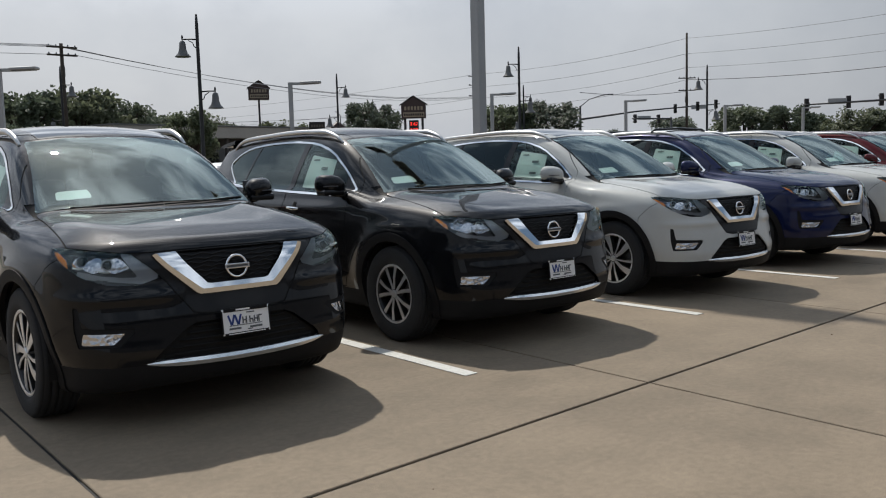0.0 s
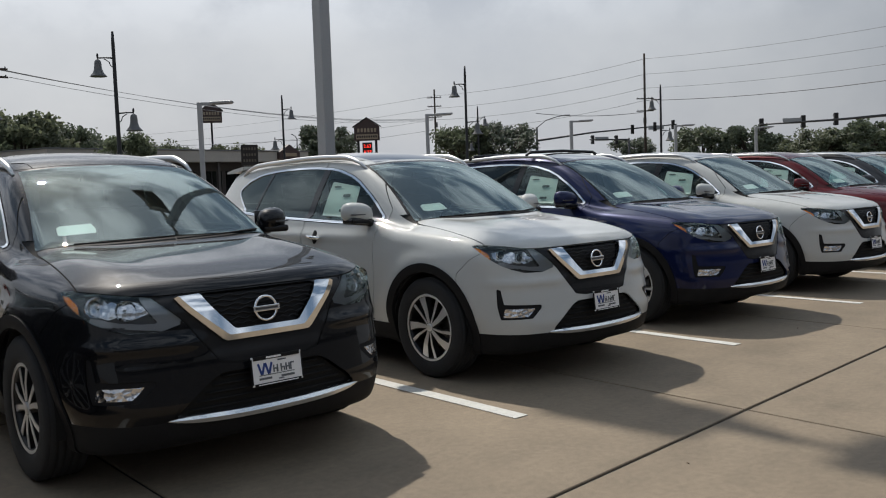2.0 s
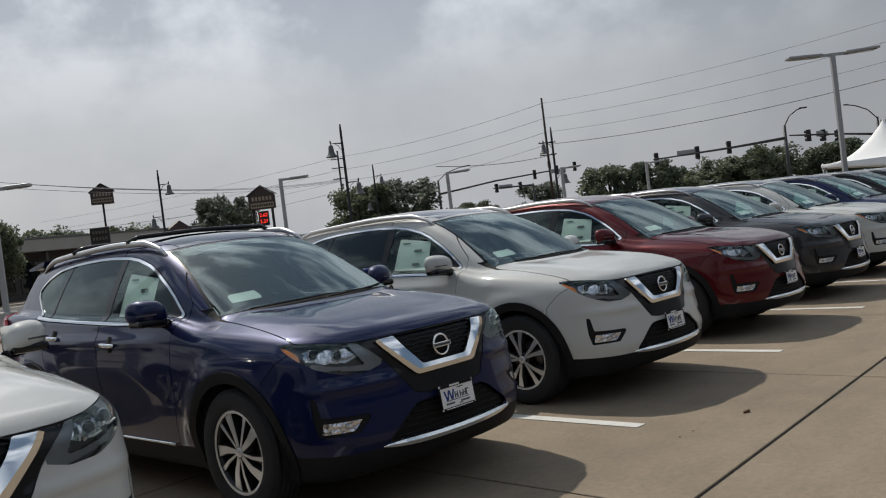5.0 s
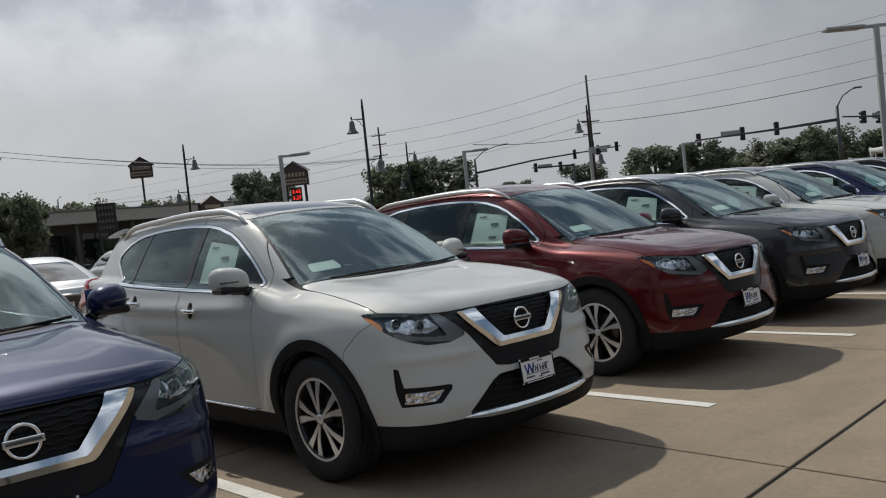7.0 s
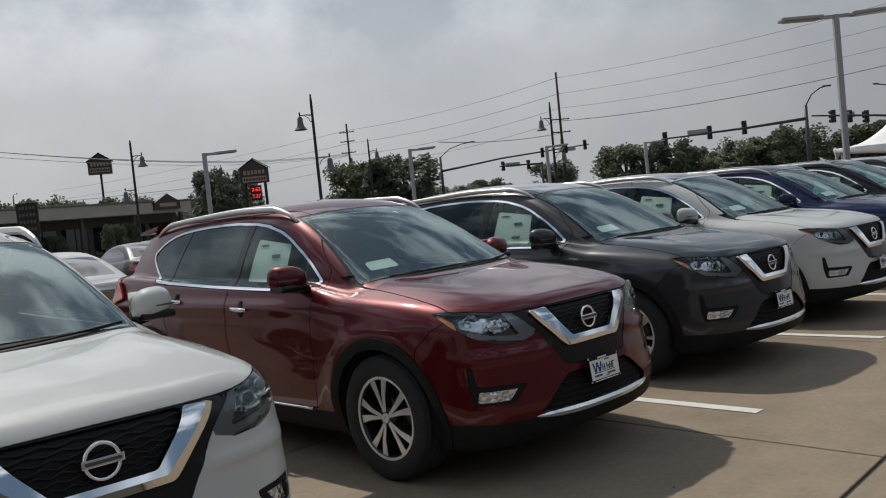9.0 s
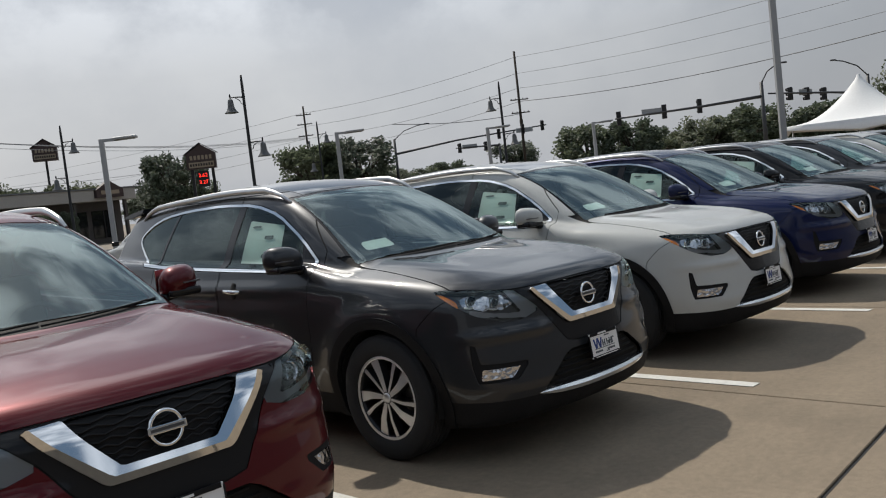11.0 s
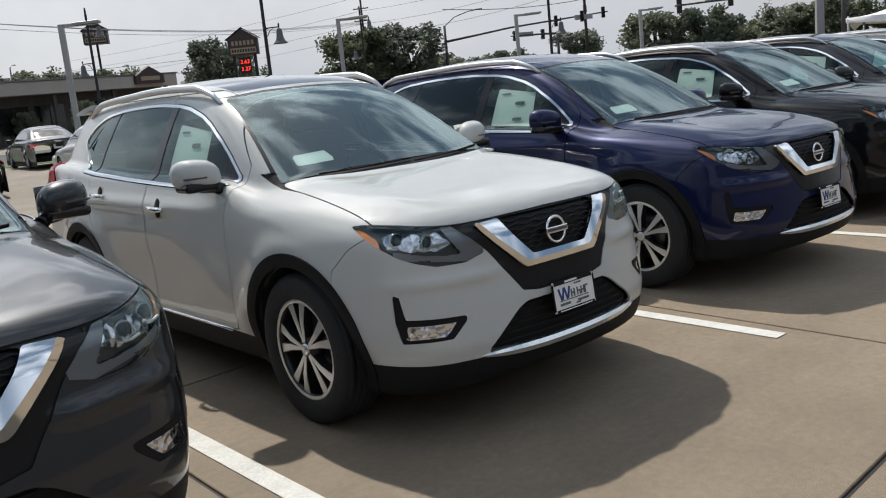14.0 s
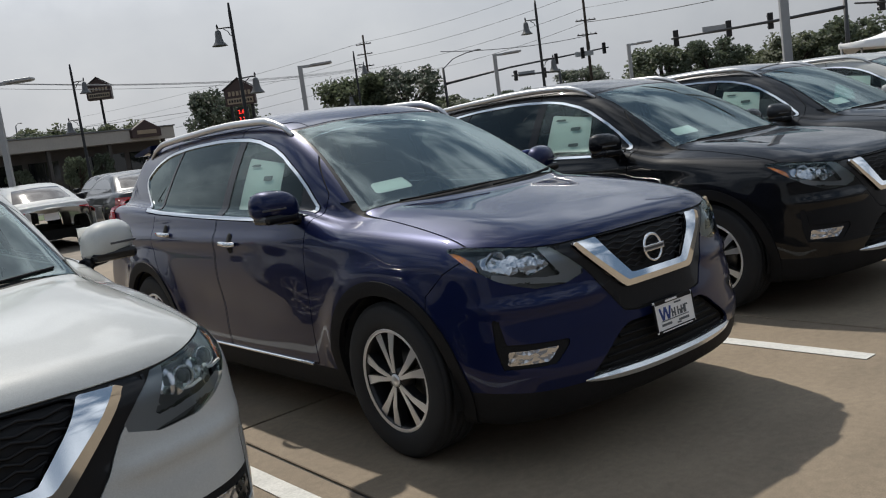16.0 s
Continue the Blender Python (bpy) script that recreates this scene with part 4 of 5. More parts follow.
@functools.lru_cache(None)
def met(kind, p, q):
    """The place on the body skin: side at (u, z), front at (x, z) or top at (x, u)."""
    lo, hi = {"side": (1.1, 0.3), "front": (-0.3, 1.5), "top": (1.9, 0.6)}[kind]
    at = {"side": lambda s: (s, p, q), "front": lambda s: (p, s, q), "top": lambda s: (p, q, s)}[kind]
    for _ in range(40):
        mid = (lo + hi) / 2
        if FIELD(*[np.array([c]) for c in at(mid)])[0] > 0:
            lo = mid
        else:
            hi = mid
    e = 1e-3
    c = np.array(at(hi), float)
    n = np.array([(FIELD(*[np.array([d]) for d in c + s])[0] - FIELD(*[np.array([d]) for d in c - s])[0]) for s in np.eye(3) * e])
    return Vector(c), Vector(n).normalized()


def meet(kind, p, q):
    a, b = met(kind, round(float(p), 4), round(float(q), 4))
    return a.copy(), b.copy()


def mesh_part(name, me, mat, parent, label=""):
    ob = new(name, me)
    ob.parent = parent
    me.materials.append(mat)
    ob.material_slots[0].link = "OBJECT"
    ob.material_slots[0].material = mat
    if label:
        ob["label"] = label
    return ob


def rim_mesh(style, face):
    """Spokes and barrel of an alloy wheel, axis x, outer side towards -x; face: the bright machined faces alone."""
    bm, R = bmesh.new(), 0.238 if style != "silver" else 0.222
    turn = Matrix.Rotation(radians(-90), 4, "Y")

    def blade(ang, r0, r1, w0, w1, lean, d0, d1, thick):
        pts = []
        for r, w, o in ((r0, w0, 0), ((r0 + r1) / 2, (w0 + w1) / 2 * 0.92, lean * 0.42), (r1, w1, lean)):
            pts.append((r, w, o))
        left = [(r * math.cos(ang + o) - w * math.sin(ang + o), r * math.sin(ang + o) + w * math.cos(ang + o)) for r, w, o in pts]
        right = [(r * math.cos(ang + o) + w * math.sin(ang + o), r * math.sin(ang + o) - w * math.cos(ang + o)) for r, w, o in pts]
        hs = (d0, (d0 + d1) / 2 + 0.004, d1)
        rows = []
        for h0 in (0, -thick):
            rows.append(([bm.verts.new(turn @ Vector((*p, h + h0))) for p, h in zip(left, hs)], [bm.verts.new(turn @ Vector((*p, h + h0))) for p, h in zip(right, hs)]))
        (lt, rt), (lb, rb) = rows
        for i in range(2):
            bm.faces.new((lt[i], rt[i], rt[i + 1], lt[i + 1])[::-1])
            bm.faces.new((lt[i], lt[i + 1], lb[i + 1], lb[i])[::-1])
            bm.faces.new((rt[i], rb[i], rb[i + 1], rt[i + 1])[::-1])

    for i in range(5):
        a = 2 * math.pi * i / 5 + 0.2
        if style == "twin":
            sets = [(a + 0.13, 0.035, R - 0.010, 0.007, 0.023, 0.11), (a - 0.13, 0.035, R - 0.010, 0.007, 0.023, -0.11)]
        elif style == "blade":
            sets = [(a, 0.035, R - 0.012, 0.012, 0.033, 0.16), (a + 0.55, 0.035, R - 0.012, 0.006, 0.013, 0.10)]
        else:
            sets = [(a + 0.20, 0.035, R - 0.010, 0.010, 0.016, 0.10), (a - 0.20, 0.035, R - 0.010, 0.010, 0.016, -0.10)]
        for ang, r0, r1, w0, w1, lean in sets:
            if face:
                blade(ang, r0, r1, w0, w1, lean, 0.092, 0.088, 0.004)
            else:
                blade(ang, r0, r1, w0 + 0.004, w1 + 0.005, lean, 0.089, 0.085, 0.045)
    if face:
        add_lathe(bm, [(R - 0.013, 0.096), (R, 0.1015), (R + 0.004, 0.099)], 40, turn)
        add_lathe(bm, [(0.031, 0.088), (0.030, 0.0965), (0.020, 0.099), (0.0005, 0.0995)], 20, turn)
    else:
        add_lathe(bm, [(R + 0.004, 0.099), (R - 0.012, 0.095), (R - 0.020, 0.07), (R - 0.026, -0.02), (R - 0.02, -0.09), (R, -0.1)], 40, turn)
        add_lathe(bm, [(0.062, 0.03), (0.058, 0.086), (0.03, 0.09), (0.0005, 0.0905)], 24, turn)
    return bm


def make_wheel(parent, style, x, y):
    turn = Matrix.Rotation(radians(-90), 4, "Y")
    wheel = new("wheel")
    wheel.empty_display_size = 0.1
    wheel.parent = parent
    wheel.matrix_basis = pose(x, y, WHEEL_Z, 0, 0, 0 if x < 0 else 180)
    rr = 0.24 if style != "silver" else 0.224
    prof = [(rr, -0.10), (rr + 0.03, -0.112), (TYRE_R - 0.035, -0.112), (TYRE_R - 0.008, -0.095)]
    for k in range(5):
        c = -0.075 + 0.0375 * k
        prof += [(TYRE_R - 0.001, c - 0.014), (TYRE_R, c), (TYRE_R - 0.001, c + 0.014), (TYRE_R - 0.009, c + 0.017), (TYRE_R - 0.009, c + 0.0205)]
    prof += [(TYRE_R - 0.008, 0.097), (TYRE_R - 0.022, 0.109), (TYRE_R - 0.045, 0.113), (rr + 0.045, 0.115), (rr + 0.02, 0.111), (rr + 0.006, 0.103), (rr - 0.002, 0.096)]
    part("tyre", lathe(prof, 48, turn), RUBBER, wheel)
    part("rim", rim_mesh(style, False), RIM_DARK, wheel)
    part("spoke_face", rim_mesh(style, True), RIM_SILVER if style == "silver" else RIM_FACE, wheel)
    part("brake_disc", lathe([(0.05, 0.012), (0.145, 0.012), (0.147, -0.01), (0.05, -0.01)], 32, turn), DISC, wheel)
    return wheel


def make_crossover():
    """One car with the parts that all share, nose at the origin and facing -y."""
    car = thing("car", "", "car")
    S = SKIN
    pieces, gaps = {}, []

    def take(name, f, gap=0.0):
        nonlocal S
        got, rest = S.cut(f(S.v[:, 0], S.v[:, 1], S.v[:, 2], S.n) + gap)
        if gap:
            band, rest = rest.cut(f(rest.v[:, 0], rest.v[:, 1], rest.v[:, 2], rest.n) - gap)
            gaps.append(band)
        S = rest
        if name:
            pieces[name] = got
        return got

    big = lambda *fs: np.maximum.reduce(fs)
    # wheel openings and their dark rims
    for c in AXLES:
        take("", lambda a, u, z, n: big(np.hypot(u - c, (z - WHEEL_Z)) - 0.402, 0.5 - a))
    arches = [take("", lambda a, u, z, n: big(np.hypot(u - c, (z - WHEEL_Z)) - 0.466, 0.6 - a, 0.2 - n[:, 0])) for c in AXLES]
    # nose: lamps, grille, intake
    q = lambda a, u: a + u
    front = lambda poly, far=0.75: (lambda a, u, z, n: big(inside(poly, q(a, u), z), u - far))
    lamp_poly = [(1.31, 0.958), (1.20, 0.960), (0.95, 0.945), (0.70, 0.922), (0.60, 0.868), (0.50, 0.800), (0.63, 0.768), (0.80, 0.770), (0.92, 0.795), (1.02, 0.822), (1.16, 0.880)]
    lamp = take("", front(lamp_poly))
    chrome_v = take("", front([(0.578, 0.911), (0.436, 0.917), (0.232, 0.744), (-0.1, 0.744), (-0.1, 0.694), (0.272, 0.694), (0.296, 0.704)]))
    mesh_grille = take("", front([(0.436, 0.917), (0.232, 0.744), (-0.1, 0.744), (-0.1, 0.925), (0.42, 0.924)]))
    surround = take("", front([(0.70, 0.922), (0.6, 0.926), (0.3, 0.929), (-0.1, 0.932), (-0.1, 0.590), (0.20, 0.590), (0.30, 0.605), (0.50, 0.800), (0.60, 0.868)]), 0.003)
    fog_poly = [(1.075, 0.668), (1.035, 0.668), (1.005, 0.565), (0.66, 0.556), (0.63, 0.545), (0.73, 0.468), (1.04, 0.462), (1.07, 0.55)]
    fog_lens = take("", front([(1.00, 0.535), (0.705, 0.535), (0.765, 0.482), (1.015, 0.478)]))
    fog = take("", front(fog_poly))
    intake = take("", front([(-0.1, 0.555), (0.28, 0.555), (0.34, 0.53), (0.55, 0.376), (-0.1, 0.34)]))
    # dark plastic along the bottom
    cladding = take("", lambda a, u, z, n: z - (0.35 + 0.012 * (1 - step(u, 0.5, 0.9)) + 0.05 * step(u, 3.9, 4.3)))
    # bonnet, bumper, screens, windows
    hood_side = curve((0, 0.81), (0.3, 0.785), (0.6, 0.752), (1.0, 0.715), (1.4, 0.69), (1.7, 0.67))
    hood_low = curve((0, 0.925), (0.6, 0.924), (0.75, 0.928), (1.0, 0.948), (1.3, 0.962))
    screen_low = lambda a: 1.045 + 0.40 * np.abs(a) ** 2.2
    take("hood", lambda a, u, z, n: big(hood_low(q(a, u)) - z, a - hood_side(u), u - screen_low(a) + 0.015, u - 1.6), 0.0035)
    screen = take("", lambda a, u, z, n: big(inside([(-0.1, 1.150), (0.35, 1.143), (0.60, 1.125), (0.695, 1.108), (0.535, 1.545), (0.3, 1.568), (-0.1, 1.577)], a, z), u - 2.25))
    cowl = take("", lambda a, u, z, n: big(a - 0.715, z - 1.16, u - 1.75, 0.85 - u, 1.02 - z, 0.3 - n[:, 2]))
    sealing = take("", lambda a, u, z, n: big(inside([(-0.1, 1.12), (0.72, 1.08), (0.546, 1.556), (0.3, 1.580), (-0.1, 1.589)], a, z), u - 2.25, 1.0 - u))
    dlo = rounded([(1.50, 1.095), (1.72, 1.275), (2.02, 1.440), (2.33, 1.520), (2.75, 1.545), (3.25, 1.537), (3.62, 1.508), (3.83, 1.452), (3.97, 1.375), (3.94, 1.325), (3.74, 1.205), (3.62, 1.165), (2.6, 1.122)], 1)
    side = lambda a, u, z, n: big(inside(dlo, u, z), 0.4 - a, 0.2 - n[:, 0])
    window = take("", side)
    chrome_line = take("", lambda a, u, z, n: big(inside(dlo, u, z) - 0.017, 0.4 - a, 0.15 - n[:, 0]))
    take("", lambda a, u, z, n: big(inside(dlo, u, z) - 0.022, 0.4 - a, 0.15 - n[:, 0]))
    tail_lamp = take("", lambda a, u, z, n: big(inside([(4.18, 1.03), (4.75, 0.90), (4.75, 1.16), (4.5, 1.19), (4.32, 1.16)], u, z), 0.5 - a))
    rear_screen = take("", lambda a, u, z, n: big(inside([(-0.1, 1.22), (0.56, 1.24), (0.47, 1.53), (-0.1, 1.55)], a, z), 4.0 - u))
    take("front_bumper", lambda a, u, z, n: inside([(-0.3, 0.05), (-0.3, 1.1), (0.30, 0.96), (0.47, 0.86), (0.56, 0.77), (0.62, 0.05)], u, z), 0.0022)
    take("front_door", lambda a, u, z, n: big(inside([(1.475, 1.2), (1.50, 0.95), (1.49, 0.7), (1.53, 0.36), (2.50, 0.34), (2.51, 1.6), (1.9, 1.6)], u, z), 0.45 - a), 0.003)
    take("rear_door", lambda a, u, z, n: big(inside([(2.517, 0.345), (3.10, 0.36), (3.20, 0.60), (3.36, 0.80), (3.47, 0.95), (3.48, 1.17), (3.5, 1.6), (2.52, 1.6)], u, z), 0.45 - a), 0.003)
    take("roof_glass", lambda a, u, z, n: big(a - 0.44, 2.02 - u, u - 3.55, 0.75 - n[:, 2], 1.4 - z))
    # paint
    for name in ("hood", "front_bumper"):
        mesh_part(name, pieces[name].both().mesh(name), PAINT["white"], car)
    for name in ("front_door", "rear_door"):
        for s in (pieces[name], pieces[name].mirrored()):
            mesh_part(name, s.mesh(name), PAINT["white"], car)
    mesh_part("body", S.both().mesh("body"), PAINT["white"], car)
    lip = mesh_part("spoiler", bpy.data.meshes.new("spoiler"), PAINT["white"], car)
    bm = bmesh.new()
    add_prism(bm, [(4.10, 1.612), (4.30, 1.590), (4.46, 1.562), (4.47, 1.545), (4.30, 1.545), (4.12, 1.575)], -0.53, 0.53, Matrix(((0, 0, 1, 0), (1, 0, 0, 0), (0, 1, 0, 0), (0, 0, 0, 1))))
    bmesh.ops.recalc_face_normals(bm, faces=bm.faces)
    bmesh.ops.bevel(bm, geom=list(bm.edges), offset=0.006, segments=2, affect="EDGES")
    bm.to_mesh(lip.data)
    bm.free()
    mesh_part("roof_panel", pieces["roof_glass"].both().mesh("roof_panel"), PAINT["white"], car)
    gap = gaps[0]
    for g in gaps[1:]:
        gap = Skin(np.vstack((gap.v, g.v)), np.vstack((gap.n, g.n)), np.vstack((gap.t, g.t + len(gap.v))))
    mesh_part("panel_gap", gap.pushed(-0.005).both().mesh("panel_gap", 0), GAP, car)
    # trim
    for s in arches:
        for t in (s, s.mirrored()):
            mesh_part("wheel_arch_trim", t.pushed(0.008).mesh("wheel_arch_trim", 0.03), CLADDING, car)
    mesh_part("lower_cladding", cladding.both().mesh("lower_cladding"), CLADDING, car)
    mesh_part("grille_surround", surround.both().pushed(-0.002).mesh("grille_surround"), GLOSS_BLACK, car)
    mesh_part("grille", mesh_grille.both().pushed(-0.022).mesh("grille", 0), GRILLE, car)
    ledge_v, face_v = chrome_v.cut(inside([(0.62, 0.911), (0.545, 0.913), (0.262, 0.719), (-0.1, 0.719), (-0.1, 0.66), (0.31, 0.66)], q(chrome_v.v[:, 0], chrome_v.v[:, 1]), chrome_v.v[:, 2]))
    frame_v = mesh_part("chrome_grille_frame", face_v.both().pushed(0.014).tilted(0.55).mesh("chrome_grille_frame", 0.04), CHROME, car, "wide chrome V of the grille")
    mesh_part("lower_facet", ledge_v.both().pushed(0.014).tilted(-0.55).mesh("lower_facet", 0.04), CHROME, frame_v)
    mesh_part("lower_intake", intake.both().pushed(-0.03).mesh("lower_intake", 0), INTAKE, car)
    strip, rows = bmesh.new(), []
    for k in range(33):
        x = -0.52 + 1.04 * k / 32
        e = 1 - abs(x / 0.52) ** 6
        p, n = meet("front", x, 0.352 + 0.014 * abs(x / 0.5) ** 2)
        n = Vector((n.x, n.y, 0)).normalized()
        rows.append([strip.verts.new(p + n * o + Vector((0, 0, h))) for o, h in ((-0.02, 0.020), (0.012 * e, 0.019 * e + 0.002), (0.022 * e, 0.004 * e), (0.014 * e, -0.016 * e - 0.002), (-0.02, -0.020))])
    for r0, r1 in zip(rows, rows[1:]):
        for j in range(4):
            strip.faces.new((r0[j], r1[j], r1[j + 1], r0[j + 1])[::-1])
    part("bumper_lip", strip, LIP, car, "bright silver lower bumper strip")
    mesh_part("cowl", cowl.both().pushed(-0.006).mesh("cowl"), CLADDING, car)
    mesh_part("windshield_seal", sealing.both().pushed(-0.002).mesh("windshield_seal"), GLOSS_BLACK, car)
    wind = mesh_part("windshield", screen.both().mesh("windshield", 0.004), FRONT_GLASS, car)
    wind.visible_shadow = False
    rs = mesh_part("rear_screen", rear_screen.both().mesh("rear_screen", 0.004), DARK_GLASS, car)
    rs.visible_shadow = False
    # honeycomb bars across the grille
    bars = bmesh.new()
    for k in range(7):
        z = 0.768 + 0.0225 * k
        half = 0.17 + (z - 0.752) / 0.165 * 0.19
        pts = []
        for j in range(13):
            x = -half + 2 * half * j / 12
            p, n = meet("front", x, z)
            pts.append(p - n * 0.010 + Vector((0, 0, 0.006 * (1 if (j + k) % 2 else -1))))
        add_tube(bars, pts, 0.0045, 5)
    part("grille_mesh", bars, GRILLE, car)
    for k in range(5):
        z = 0.40 + 0.033 * k
        half = 0.46 - (z - 0.376) * 1.25
        part("intake_bar", tube([meet("front", -half + 2 * half * j / 10, z)[0] + Vector((0, 0.022, 0)) for j in range(11)], 0.006, 5), INTAKE, car)
    # badge
    p, n = meet("front", 0, 0.822)
    m = Matrix.Translation(p + Vector((0, -0.008, 0))) @ (-Vector((0, 1, -0.12))).to_track_quat("Z", "Y").to_matrix().to_4x4()
    ring = [m @ Vector((0.058 * math.cos(t), 0.058 * math.sin(t), 0)) for t in [2 * math.pi * k / 32 for k in range(32)]]
    badge = tube(ring, 0.0075, 8, True)
    add_box(badge, m @ Vector((0, 0, 0.004)), (0.142, 0.028, 0.014), m.to_3x3(), 0.003)
    part("badge", badge, CHROME, car, "round chrome badge with a crossbar")
    part("badge_bar", boxed(m @ Vector((0, 0, 0.0125)), (0.12, 0.011, 0.003), m.to_3x3()), LAMP_DARK, car)
    # lamps
    for s in (lamp, lamp.mirrored()):
        sg = 1 if s.v[:, 0].mean() > 0 else -1
        ax = np.abs(s.v[:, 0]) + s.v[:, 1]
        turn_signal, rest = s.pushed(-0.012).cut(inside([(1.10, 0.80), (1.14, 0.905), (1.24, 0.946), (1.4, 0.95), (1.4, 0.8)], ax, s.v[:, 2]))
        lens = mesh_part("headlight", s.mesh("headlight", 0.02), LENS, car)
        lens.visible_shadow = False
        ax = np.abs(rest.v[:, 0]) + rest.v[:, 1]
        liner, rest = rest.cut(np.minimum(inside([(0.45, 0.77), (0.69, 0.95), (0.80, 0.95), (0.61, 0.77)], ax, rest.v[:, 2]), inside([(0.5, 0.755), (1.05, 0.815), (1.05, 0.848), (0.95, 0.836), (0.86, 0.818), (0.6, 0.80)], ax, rest.v[:, 2])))
        mesh_part("reflector", liner.mesh("reflector", 0), REFLECTOR, lens)
        shelf = rest.pushed(-0.016)
        shelf = shelf.cut(inside([(1.12, 0.905), (1.04, 0.918), (0.99, 0.892), (0.92, 0.915), (0.87, 0.886), (0.80, 0.906), (0.74, 0.880), (0.71, 0.850), (0.80, 0.826), (0.88, 0.845), (0.94, 0.832), (1.02, 0.856), (1.09, 0.866)], np.abs(shelf.v[:, 0]) + shelf.v[:, 1], shelf.v[:, 2]))[0]
        mesh_part("lamp_optics", shelf.mesh("lamp_optics", 0.018), LAMP_CHROME, lens, "stepped bright lamp reflectors")
        mesh_part("lamp_housing", rest.pushed(-0.035).mesh("lamp_housing", 0), LAMP_DARK, lens)
        mesh_part("turn_signal", turn_signal.mesh("turn_signal", 0), AMBER, lens, "amber side marker")
    for s in (fog, fog.mirrored()):
        mesh_part("fog_bezel", s.pushed(-0.006).mesh("fog_bezel", 0), CLADDING, car)
    for s in (fog_lens, fog_lens.mirrored()):
        fl = mesh_part("fog_lamp", s.pushed(-0.004).mesh("fog_lamp", 0.01), LAMP_CHROME, car, "clear lens fog lamp")
    for s in (tail_lamp, tail_lamp.mirrored()):
        mesh_part("tail_lamp", s.pushed(0.028).mesh("tail_lamp", 0.02), TAIL_RED, car)
    # side windows
    for s in (window, window.mirrored()):
        sg = 1 if s.v[:, 0].mean() > 0 else -1
        u, z = s.v[:, 1], s.v[:, 2]
        sail, rest = s.cut(u - 1.70 - 0.05 * (z - 1.2))
        pil, rest = rest.cut(np.abs(rest.v[:, 1] - 2.50 - 0.10 * (1.3 - rest.v[:, 2])) - 0.042)
        pil2, rest = rest.cut(np.abs(rest.v[:, 1] - 3.46 - 0.35 * (1.33 - rest.v[:, 2])) - 0.018)
        fw, rest = rest.cut(rest.v[:, 1] - 2.50)
        rw, qw = rest.cut(rest.v[:, 1] - 3.46 - 0.35 * (1.33 - rest.v[:, 2]))
        for nm, w, g in (("front_window", fw, DOOR_GLASS), ("rear_window", rw, DARK_GLASS), ("quarter_window", qw, DARK_GLASS)):
            mesh_part(nm, w.pushed(-0.004).mesh(nm, 0.004), g, car).visible_shadow = False
        for w in (sail, pil, pil2):
            mesh_part("window_pillar", w.pushed(-0.001).mesh("window_pillar"), GLOSS_BLACK, car)
        if sg < 0:
            u, z = fw.v[:, 1], fw.v[:, 2]
            sheet = fw.cut(inside([(1.93, 1.145), (2.36, 1.158), (2.35, 1.435), (1.95, 1.385)], u, z))[0]
            mesh_part("window_sticker", sheet.pushed(-0.016).mesh("window_sticker", 0), PAPER, car, "white price sheet inside the front window")
            lines = None
            for u0, u1, z0, z1 in ((2.04, 2.14, 1.30, 1.325), (2.04, 2.14, 1.24, 1.25), (2.04, 2.13, 1.22, 1.228), (2.04, 2.14, 1.18, 1.205), (2.20, 2.31, 1.38, 1.395)):
                u, z = sheet.v[:, 1], sheet.v[:, 2]
                got = sheet.cut(inside([(u0, z0), (u1, z0), (u1, z1), (u0, z1)], u, z))[0]
                lines = got if lines is None else Skin(np.vstack((lines.v, got.v)), np.vstack((lines.n, got.n)), np.vstack((lines.t, got.t + len(lines.v))))
            mesh_part("sticker_print", lines.pushed(-0.012).mesh("sticker_print", 0), INK, car)
    for s in (chrome_line, chrome_line.mirrored()):
        mesh_part("window_chrome", s.pushed(0.004).mesh("window_chrome", 0.01), CHROME, car)
    slip = screen.mirrored().pushed(-0.012)
    slip = slip.cut(inside([(-0.56, 1.175), (-0.36, 1.185), (-0.36, 1.235), (-0.54, 1.225)], slip.v[:, 0], slip.v[:, 2]))[0]
    mesh_part("windshield_sticker", slip.mesh("windshield_sticker", 0), PAPER, car, "white stock slip inside the windshield")
    # door handles
    for u, z in ((2.30, 0.975), (3.24, 1.02)):
        for sg in (-1, 1):
            p, n = meet("side", u, z)
            p = Vector((p.x * sg, p.y, p.z))
            pts = [p + Vector((sg * o, d, 0.06 * d)) for d, o in ((-0.09, 0.008), (-0.06, 0.028), (0, 0.034), (0.06, 0.030), (0.09, 0.008))]
            part("door_handle", tube(pts, [0.012, 0.015, 0.016, 0.015, 0.012], 8), CHROME, car, "chrome pull handle")
            # near-black disc on the door, painting the shade of the hand hollow
            part("handle_recess", lathe([(0.058, -0.012), (0.045, 0.0035), (0.0005, 0.002)], 16, Matrix.Translation(p) @ Vector((sg, 0, 0.15)).to_track_quat("Z", "Y").to_matrix().to_4x4() @ Matrix.Diagonal((0.7, 1, 0.4, 1))), GAP, car)
    # mirrors
    for sg in (-1, 1):
        bm = bmesh.new()
        bmesh.ops.create_uvsphere(bm, u_segments=20, v_segments=12, radius=1)
        for v in bm.verts:
            x, y, z = v.co
            y = y if y < 0 else y * 0.25
            sq = lambda t, e: math.copysign(abs(t) ** e, t)
            v.co = (sg * (0.955 + 0.118 * sq(x, 0.72) * (1 - 0.10 * z)), 1.625 + 0.105 * y + 0.03 * x, 1.182 + 0.080 * sq(z, 0.75) + 0.012 * x)
